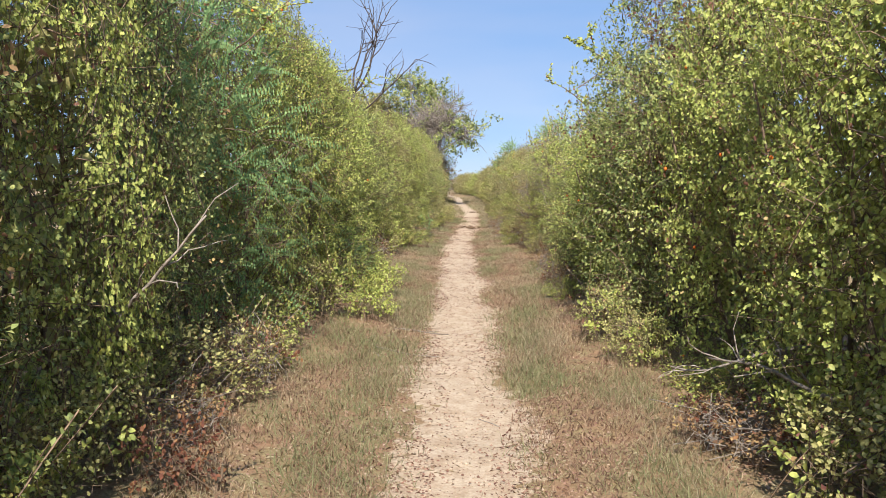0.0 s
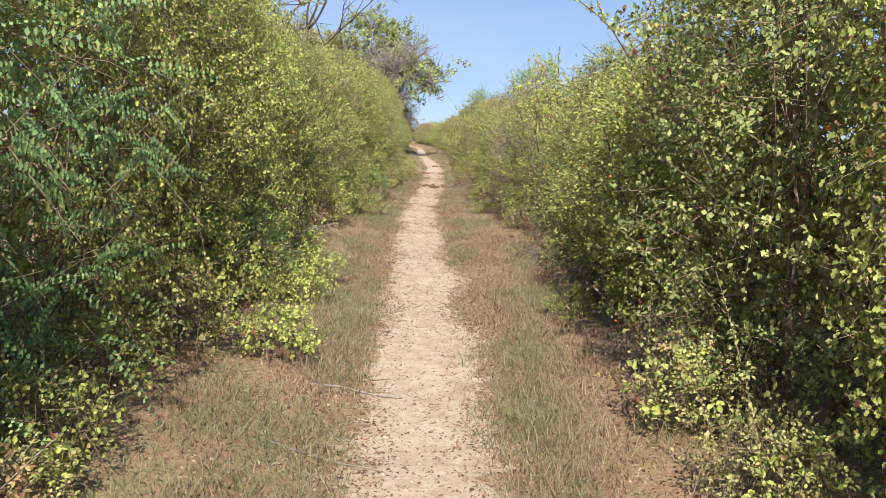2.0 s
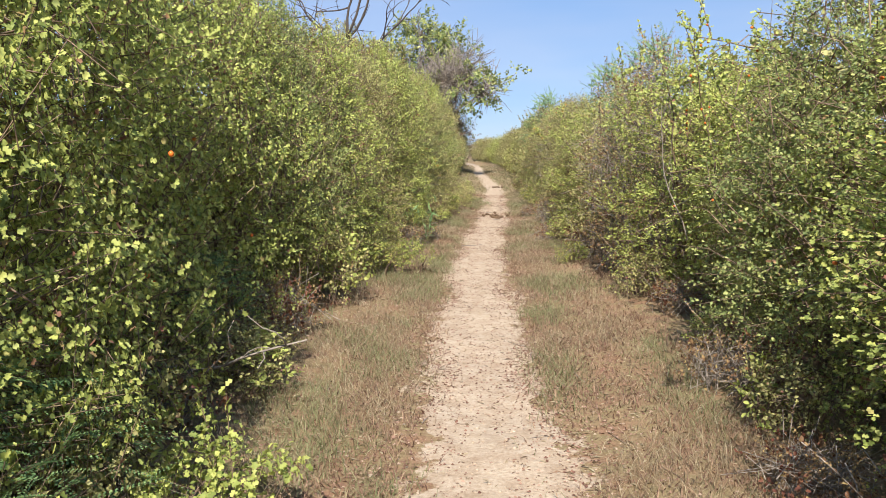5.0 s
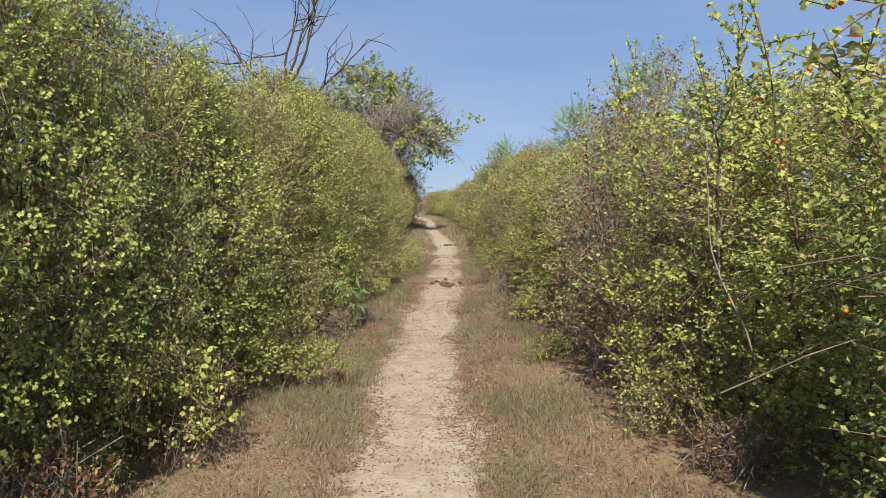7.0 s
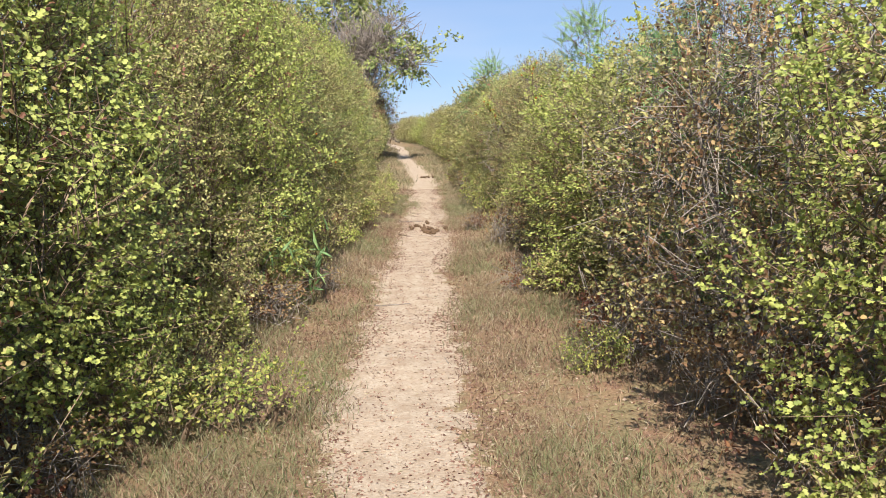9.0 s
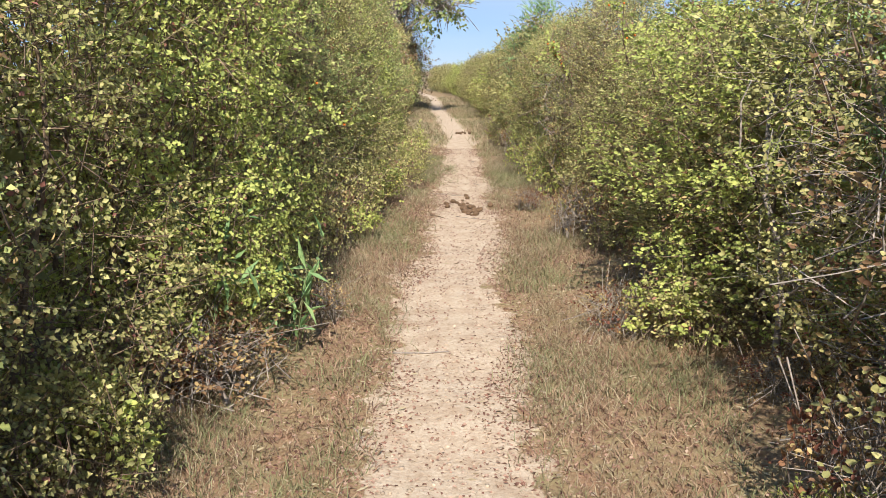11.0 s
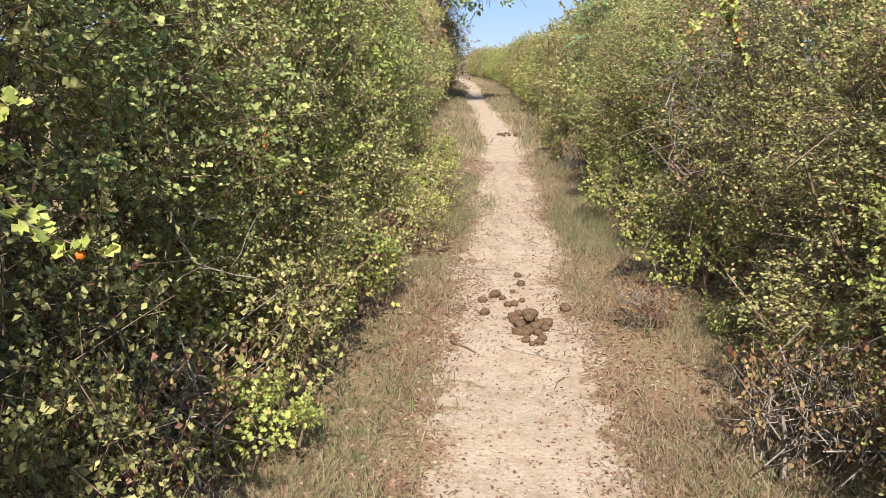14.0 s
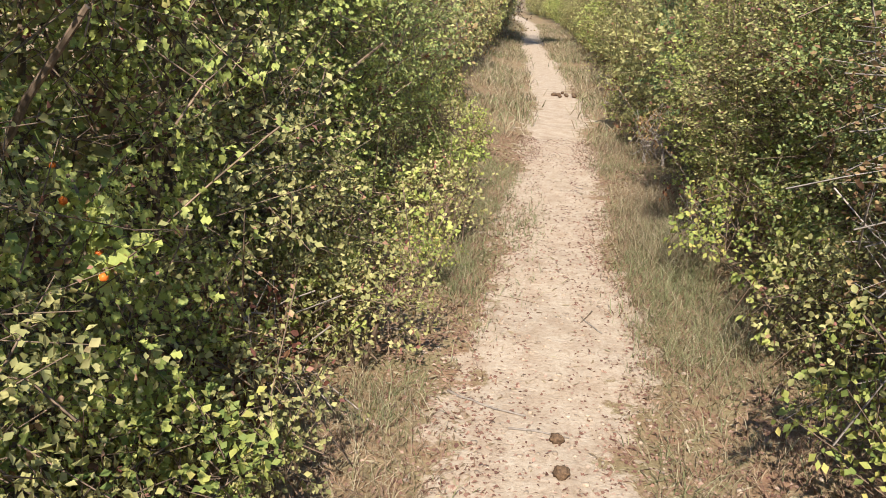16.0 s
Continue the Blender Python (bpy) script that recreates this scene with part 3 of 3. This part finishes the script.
litter(rg, 110000, 1, 30, 0.75, "leaf_litter", LITTER, 0.019, "brown fallen leaves and crumbs on the verges", 0.24)
litter(rg, 60000, 1, 30, 0.8, "straw_litter", STRAW, 0.045, "flattened dry stalks strewn over the verges", 0.33, SLIM)
litter(rg, 20000, 1, 30, 0.32, "crumb_litter", LITTER, 0.016, "dark crumbs and bits of leaf on the sand", 0.0)


# ---- trees beyond the hedge ----
def tree(seed, x, y, tall, spread, leaf, wood, label, tufts=260, bare=False, lean=(0.0, 0.0), crown_from=0.4, size=0.11):
    rng = np.random.default_rng(seed)
    ob = new("tree")
    trunk = crooked(rng, (0, 0, -0.1), (lean[0], lean[1], 1), tall * 0.8, 8, 0.07, 0.05)
    part("trunk", limb(trunk, np.linspace(0.11, 0.03, 9), 8), wood, ob, smooth=True)
    ends, thin = [], []
    for i in range(11):
        k = rng.integers(2, 9)
        ang = rng.uniform(0, 6.28)
        ln = spread * rng.uniform(0.6, 1.1) * (1.1 - 0.05 * k)
        pts = crooked(rng, trunk[k], (math.cos(ang), math.sin(ang), rng.uniform(0.3, 1.2)), ln, 6, 0.2, 0.06)
        part("limb", limb(pts, np.linspace(0.045, 0.012, 7), 5), wood, ob, smooth=True)
        for q in range(2, 7):
            for _ in range(9 if bare == "dense" else 4 if bare else 3):
                t = crooked(rng, pts[q], rng.normal(0, 0.7, 3) + [0, 0, 0.6], rng.uniform(0.5, 1.1), 4, 0.25, 0.05)
                for u, w in zip(t, t[1:]):
                    thin.append((u[:], w[:]))
                ends.append(t[-1][:])
                ends.append(t[2][:])
    thin = np.array(thin)
    tagged(part("twig_tangle", mesh_of("twig_tangle", *(lambda g: (g[0], [g[1]]))(rods(thin[:, 0], thin[:, 1], np.full(len(thin), 0.013), np.full(len(thin), 0.008)))), wood, ob), kind="stuff")
    if tufts:
        ends = np.array(ends)
        ends = ends[ends[:, 2] > tall * crown_from]
        p = ends[rng.integers(0, len(ends), 80)][rng.integers(0, 80, tufts)] + rng.normal(0, 0.17, (tufts, 3))
        out = unit(p - np.array([0, 0, tall * 0.45]) + rng.normal(0, 0.3, p.shape))
        lv, tw = sprays(rng, p, out, 14, size, 0.4, SLIM)
        tagged(part("crown", mesh_of("crown", lv[0], [lv[1]]), leaf, ob), kind="stuff")
    ob.matrix_basis = pose(x, y, 0)
    return tagged(ob, label, "tree", "trees beyond the hedge")


tree(204, -7.4, 46.0, 6.8, 2.2, OLIVE, TWIG, "slender olive-green tree beyond the hedge", 900, size=0.15)


def fork(rng, ob, start, way, ln, r, depth, wood):
    """A bare branch that divides into thinner ones, those again."""
    pts = crooked(rng, start, way, ln, 6, 0.13, 0.03)
    part("limb", limb(pts, np.linspace(r, r * 0.55, 7), 6 if depth > 1 else 4), wood, ob, smooth=True)
    if depth:
        d = (pts[-1] - pts[-2]).normalized()
        for k in (3, 4, 5, 6, 6) if depth > 1 else (2, 4, 6):
            w = d + Vector(rng.normal(0, 0.62, 3))
            fork(rng, ob, pts[k], w, ln * rng.uniform(0.5, 0.75), r * rng.uniform(0.4, 0.55), depth - 1, wood)


def dead_tree(seed, x, y, tall):
    rng = np.random.default_rng(seed)
    ob = new("tree")
    trunk = crooked(rng, (0, 0, -0.1), (0.02, 0, 1), tall * 0.55, 7, 0.05, 0.04)
    part("trunk", limb(trunk, np.linspace(0.15, 0.085, 8), 8), DEADWOOD, ob, smooth=True)
    for k, side in ((5, 0.9), (5, -0.7), (6, -0.9), (7, 0.35), (7, -0.25), (7, 0.9)):
        fork(rng, ob, trunk[k], (side, rng.normal(0, 0.3), 1.1), tall * rng.uniform(0.2, 0.3), 0.062, 2, DEADWOOD)
    ob.matrix_basis = pose(x, y, 0)
    return tagged(ob, "tall dead tree with bare dark branches", "tree", "trees beyond the hedge")


def masses_tree(seed, x, y, lean, masses, leaf, wood, label):
    """A trunk whose limbs each carry a mass of twigs, some of them leafy: centre, radii, twigs, leaf sprays."""
    rng = np.random.default_rng(seed)
    ob = new("tree")
    trunk = crooked(rng, (0, 0, -0.1), lean, 3.6, 8, 0.06, 0.03)
    part("trunk", limb(trunk, np.linspace(0.14, 0.06, 9), 8), wood, ob, smooth=True)
    rods_a, rods_b, crowns = [], [], []
    for c, rad, twigs, tufts in masses:
        c, rad = np.array(c), np.array(rad)
        root = trunk[rng.integers(4, 9)]
        mid = (np.array(root) + c) / 2 + rng.normal(0, 0.2, 3)
        part("limb", limb([root, Vector(mid), Vector(c), Vector(c + rad * [0.3, 0, 0.6])], [0.07, 0.05, 0.035, 0.015], 6), wood, ob, smooth=True)
        q = unit(rng.normal(0, 1, (twigs, 3))) * rng.random((twigs, 1)) ** 0.5
        a = c + q * rad
        w = unit(q + rng.normal(0, 0.5, q.shape) + [0, 0, 0.25])
        ln = rng.uniform(0.25, 0.75, (twigs, 1))
        b = a + w * ln
        e = b + unit(w + rng.normal(0, 0.4, w.shape)) * ln * 0.7
        rods_a += [a, b, a * 0.6 + c * 0.4]
        rods_b += [b, e, a]
        if tufts:
            pick = rng.integers(0, twigs, max(6, tufts // 9))
            base = np.concatenate([b, e])[rng.choice(np.r_[pick, pick + twigs], tufts)]
            p = base + rng.normal(0, 0.13, (tufts, 3))
            crowns.append(sprays(rng, p, unit(p - c), 14, 0.13, 0.32, SLIM if rad[2] < 0.5 else KITE)[0])
    ra, rb = np.concatenate(rods_a), np.concatenate(rods_b)
    v, f = rods(ra, rb, np.full(len(ra), 0.014), np.full(len(ra), 0.008))
    tagged(part("twig_tangle", mesh_of("twig_tangle", v, [f]), wood, ob, "grey bare twigs"), kind="stuff")
    for v, f in crowns:
        tagged(part("crown", mesh_of("crown", v, [f]), leaf, ob), kind="stuff")
    ob.matrix_basis = pose(x, y, 0)
    return tagged(ob, label, "tree", "trees beyond the hedge")


dead_tree(203, -5.7, 40.5, 10.6)
masses_tree(202, -2.4, 43.4, (0.25, 0, 1), [((0.7, 0, 4.1), (0.9, 0.9, 0.8), 420, 0), ((1.6, 0, 4.2), (0.8, 0.7, 0.7), 380, 30), ((2.7, -0.1, 3.75), (0.45, 0.5, 0.5), 90, 130), ((0.2, 0.2, 3.2), (0.9, 0.8, 0.9), 300, 60), ((1.9, 0, 5.1), (0.5, 0.4, 0.6), 50, 0)], DARK, GREYTWIG, "leaning half-bare tree with a mass of grey twigs")
masses_tree(201, -2.5, 45.0, (0.05, 0, 1), [((-0.2, 0, 6.2), (0.4, 0.4, 0.9), 70, 130), ((0.9, 0, 5.6), (0.6, 0.5, 0.7), 110, 150), ((-1.6, 0, 5.4), (0.5, 0.5, 0.6), 80, 110), ((0.1, 0, 4.8), (1.3, 0.8, 0.7), 200, 190), ((1.6, 0, 4.9), (0.4, 0.4, 0.4), 60, 70)], DARK, GREYTWIG, "tree with tufts of dark leaves on grey limbs")
masses_tree(205, -5.2, 44.5, (0.02, 0, 1), [((0, 0, 4.6), (1.1, 0.9, 0.9), 160, 300), ((1.2, 0, 4.2), (0.9, 0.8, 0.8), 140, 240), ((-1.2, 0, 5.2), (0.9, 0.8, 0.8), 140, 240)], OLIVE, TWIG, "olive-green tree beyond the hedge")


# ---- long shoots above the hedge ----
def briar(seed, x, y, z0, way, ln, sprigs=7, hips=0):
    """An arching thorny shoot with side sprigs, small leaves and hips."""
    rng = np.random.default_rng(seed)
    ob = new("briar_shoot")
    pts = crooked(rng, (0, 0, 0), way, ln, 10, 0.11, -0.02)
    part("cane", limb(pts, np.linspace(0.008, 0.0025, 11), 6), TWIG, ob, smooth=True)
    lines = [pts[3:]]
    for _ in range(sprigs):
        k = rng.integers(3, 10)
        t = crooked(rng, pts[k], Vector(way).normalized() + Vector(rng.normal(0, 0.75, 3)), ln * rng.uniform(0.15, 0.4), 5, 0.16)
        part("sprig", limb(t, np.linspace(0.0035, 0.0015, 6), 4), TWIG, ob)
        lines.append(t)
    b = []
    for line in lines:
        for u, w in zip(line, line[1:]):
            b += [np.array(u.lerp(w, f)) for f in rng.random(3)]
    b = np.repeat(np.array(b), 2, 0)
    v, f = leaves(b, rng.normal(0, 0.7, b.shape) + [0, 0, 0.3], rng.normal(0, 0.5, b.shape) + [0, -0.5, 0.8], rng.uniform(0.018, 0.036, len(b)), LOBED)
    tagged(part("foliage", mesh_of("foliage", v, [f]), HAWTHORN, ob), kind="stuff")
    for p in b[rng.integers(0, len(b), hips)] if hips else []:
        bm = bmesh.new()
        bmesh.ops.create_icosphere(bm, subdivisions=1, radius=0.01)
        part("hip", bm, BERRY, ob, "orange-red hip", True).location = p - [0, 0, 0.015]
    ob.matrix_basis = pose(x, y, z0)
    tagged(ob, "long arching thorny shoot with small green leaves", "shoot", "shoots above the hedge")


for i, (x, y, z0, way, ln, hips) in enumerate(((2.3, 11.2, 1.75, (-0.6, 0.1, 0.5), 1.1, 8), (1.7, 11.4, 1.2, (-0.2, 0.1, 1), 0.9, 0), (1.8, 12.6, 1.2, (-0.1, 0, 1), 1.1, 6), (1.6, 13.0, 1.2, (-0.25, 0, 1), 1.0, 0), (1.75, 13.4, 1.2, (0.2, 0, 1), 1.2, 6), (2.0, 14.0, 1.5, (-0.1, 0, 1), 1.2, 0), (1.55, 14.3, 1.5, (-0.3, 0.1, 1), 0.8, 0), (1.8, 16.2, 1.8, (0, 0, 1), 1.0, 5), (1.9, 18.0, 1.6, (-0.1, 0, 1), 0.9, 8), (1.5, 20.6, 1.5, (-0.2, -0.2, 0.7), 0.7, 8), (1.35, 22.4, 1.3, (-0.3, -0.3, 0.6), 0.7, 9), (-1.5, 17.2, 1.5, (0.6, -0.3, 0.3), 0.9, 0), (-1.35, 20.0, 1.2, (0.6, -0.3, 0.25), 0.9, 6), (-1.2, 21.9, 0.9, (0.6, -0.5, 0.15), 0.8, 6), (-1.1, 23.0, 1.0, (0.6, -0.5, 0.2), 0.7, 5), (-1.6, 4.2, 2.3, (0.6, -0.1, 0.5), 0.8, 6), (-1.8, 12.0, 2.5, (0.3, -0.2, 0.8), 0.8, 3), (1.6, 5.5, 2.2, (-0.6, 0, 0.5), 0.8, 4), (1.6, 8.2, 2.1, (-0.4, 0, 0.8), 0.8, 4))):
    briar(500 + i, x, y, z0, way, ln, 7, hips)


# ---- droppings, sticks and stones on the path ----
def clump(rng, r):
    bm = bmesh.new()
    bmesh.ops.create_icosphere(bm, subdivisions=3, radius=r * 0.82)
    ph = rng.uniform(0, 6, 3)
    for v in bm.verts:
        d = v.co.normalized()
        k = 1 + 0.3 * noise.noise(d * 1.8 + Vector(ph)) + 0.3 * noise.noise(d * 5 + Vector(ph)) + 0.2 * noise.noise(d * 13)
        v.co = Vector((v.co.x * k, v.co.y * k * 0.9, v.co.z * k * 0.78))
    return bm


def ground_z(x, y):
    return float(height(np.array(x), np.array(y)))


rd = np.random.default_rng(33)
pile = new("dung_pile")
pile.location = (0.32, 22.62, ground_z(0.32, 22.62))
# heaped lumps round the middle, then lumps that rolled away
for i in range(26):
    a, d = rd.uniform(0, 6.28), 0.15 * rd.random() ** 0.8
    o = part("lump", clump(rd, rd.uniform(0.026, 0.042)), DUNG, pile, smooth=True)
    o.location = (d * math.cos(a) * 0.75, d * math.sin(a) * 1.4, 0.02 + (0.03 if d < 0.06 else 0.0))
for dx, dy, r in ((0.04, -0.31, 0.03), (-0.03, -0.29, 0.026), (0.06, -0.24, 0.028), (0.0, -0.34, 0.02)):
    part("lump", clump(rd, r), DUNG, pile, smooth=True).location = (dx, dy, 0.02)
tagged(pile, "heap of dry brown horse droppings on the sand", "droppings")
for x, y, r in ((0.31, 23.63, 0.03), (0.32, 23.41, 0.034), (0.15, 23.15, 0.038), (0.19, 23.09, 0.026), (0.08, 22.77, 0.032), (0.07, 23.05, 0.032), (0.31, 23.08, 0.022), (0.56, 22.95, 0.04), (0.22, 22.97, 0.028), (0.26, 22.99, 0.03), (0.26, 23.25, 0.02), (-0.23, 23.05, 0.03)):
    o = tagged(part("dung_lump", clump(rd, r), DUNG, smooth=True), "single dry brown dropping on the sandy path", "droppings", "scattered droppings")
    o.location = (x, y, ground_z(x, y) + r * 0.45)
far_pile = new("dung_pile")
far_pile.location = (0.66, 33.8, ground_z(0.66, 33.8))
for i in range(12):
    part("lump", clump(rd, rd.uniform(0.03, 0.05)), DUNG, far_pile, smooth=True).location = (rd.uniform(-0.22, 0.22), rd.uniform(-0.3, 0.3), 0.02)
tagged(far_pile, "dark flattened droppings farther along the path", "droppings")


def stick(x, y, turn, ln, r, mat=GREYTWIG):
    pts = crooked(rd, (0, 0, 0), (1, 0, 0), ln, 6, 0.12)
    pts = [Vector((p.x, p.y, 0.0)) for p in pts]
    c, q = math.cos(radians(turn)), math.sin(radians(turn))
    pts = [Vector((x + c * p.x - q * p.y, y + q * p.x + c * p.y, 0)) for p in pts]
    for p in pts:
        p.z = ground_z(p.x, p.y) + r * 0.8
    tagged(part("stick", limb(pts, np.linspace(r, r * 0.5, 7), 6), mat, smooth=True), "dry fallen stick lying on the ground", "stick", "fallen sticks")


stick(-0.1, 22.3, -62, 0.22, 0.009, TWIG)
stick(0.16, 22.25, -48, 0.42, 0.004)
stick(0.14, 23.68, -8, 0.22, 0.005)
stick(-0.1, 23.95, -40, 0.35, 0.006)
stick(-0.62, 6.1, -6, 0.55, 0.008)
stick(-0.28, 18.0, -8, 0.3, 0.007)
stick(-0.7, 5.2, -30, 0.6, 0.007)
for _ in range(60):
    stick(rd.choice([-1, 1]) * rd.uniform(0.2, 0.95), rd.uniform(2.5, 28), rd.uniform(0, 360), rd.uniform(0.08, 0.3), rd.uniform(0.002, 0.005), [TWIG, GREYTWIG][rd.integers(2)])


def pebbles(rng, n, y0, y1):
    bm = bmesh.new()
    bmesh.ops.create_icosphere(bm, subdivisions=1, radius=1)
    base = np.array([v.co[:] for v in bm.verts])
    tri = np.array([[v.index for v in f.verts] for f in bm.faces])
    bm.free()
    y = rng.uniform(y0, y1, n)
    x = rng.normal(0, 0.32, n) + track(y)
    r = 0.003 + np.minimum(rng.exponential(0.003, n), 0.007)
    k = base[None] * (r[:, None, None] * np.stack([rng.uniform(0.8, 1.5, n), rng.uniform(0.8, 1.5, n), rng.uniform(0.5, 0.8, n)], -1)[:, None]) * rng.uniform(0.8, 1.2, (n, len(base), 1))
    v = k + np.stack([x, y, height(x, y) + r * 0.2], -1)[:, None]
    f = tri[None] + (np.arange(n) * len(base))[:, None, None]
    tagged(part("pebbles", mesh_of("pebbles", v.reshape(-1, 3), [f.reshape(-1, 3)]), STONE), "small crumbs of earth and pebbles on the path", "pebbles", kind="stuff")


pebbles(np.random.default_rng(44), 5000, 2, 30)


# ---- reeds and dead branches at the hedge ----
def reeds(seed, x, y, tall, n):
    rng = np.random.default_rng(seed)
    ob = new("reed")
    for _ in range(n):
        pts = crooked(rng, rng.normal(0, 0.1, 3) * [1, 1, 0], (rng.normal(0, 0.15) + 0.12, rng.normal(0, 0.25), 1), tall * rng.uniform(0.7, 1.1), 6, 0.07)
        part("stalk", limb(pts, np.linspace(0.005, 0.002, 7), 5), GRASS, ob)
        b = np.array([p[:] for p in pts for _ in range(2)])[3:]
        way = rng.normal(0, 0.6, b.shape) + [0, 0, 0.55]
        lv, lf = leaves(b, way, rng.normal(0, 0.4, b.shape) + [0.3, 0, 0.8], rng.uniform(0.1, 0.19, len(b)), SLIM, 0.2)
        tagged(part("blade_tuft", mesh_of("blade_tuft", lv, [lf]), ACACIA, ob), kind="stuff")
    ob.matrix_basis = pose(x, y, 0.02)
    tagged(ob, "green reed with long narrow leaves in the hedge", "reed", "reeds in the hedge")


reeds(301, -1.12, 17.7, 0.9, 5)
reeds(302, -0.82, 18.0, 0.6, 4)


def dead_branch(seed, x, y, z0, way, ln, r, label):
    rng = np.random.default_rng(seed)
    ob = new("dead_branch")
    pts = crooked(rng, (0, 0, 0), way, ln, 8, 0.16)
    part("bough", limb(pts, np.linspace(r, r * 0.4, 9), 7), GREYTWIG, ob, smooth=True)
    for k in range(2, 8):
        t = crooked(rng, pts[k], Vector(way).normalized() + Vector(rng.normal(0, 0.7, 3)), ln * rng.uniform(0.25, 0.5), 5, 0.25)
        part("twig", limb(t, np.linspace(r * 0.4, r * 0.15, 6), 5), GREYTWIG, ob, smooth=True)
    ob.matrix_basis = pose(x, y, z0)
    tagged(ob, label, "branch", "bare branches in the hedge")


dead_branch(401, 1.75, 2.0, 0.4, (-0.5, 0.5, 0.35), 0.75, 0.012, "pale bare curved branch sticking out of the hedge")
dead_branch(402, 1.75, 2.5, 0.6, (-0.6, 0.3, 0.1), 0.7, 0.01, "pale bare curved branch sticking out of the hedge")
dead_branch(403, 1.5, 17.4, -0.05, (-0.05, -0.1, 1.0), 2.0, 0.02, "upright bare grey branch standing in the hedge")
dead_branch(404, 1.75, 18.3, -0.05, (0.1, 0.1, 1.0), 2.4, 0.018, "upright bare grey branch standing in the hedge")
dead_branch(405, -1.7, 10.2, 0.3, (0.75, -0.5, 0.3), 0.9, 0.011, "pale bare crooked branch in the hedge")
dead_branch(406, -1.75, 2.3, 0.6, (0.4, 0.1, 0.7), 0.9, 0.012, "pale bare crooked branch in the hedge")
dead_branch(407, 1.6, 12.6, 0.7, (-0.3, 0.1, 0.8), 1.1, 0.006, "pale bare crooked branch in the hedge")
dead_branch(408, -1.15, 21.2, 0.9, (0.5, -0.55, 0.25), 0.7, 0.005, "pale bare crooked branch in the hedge")
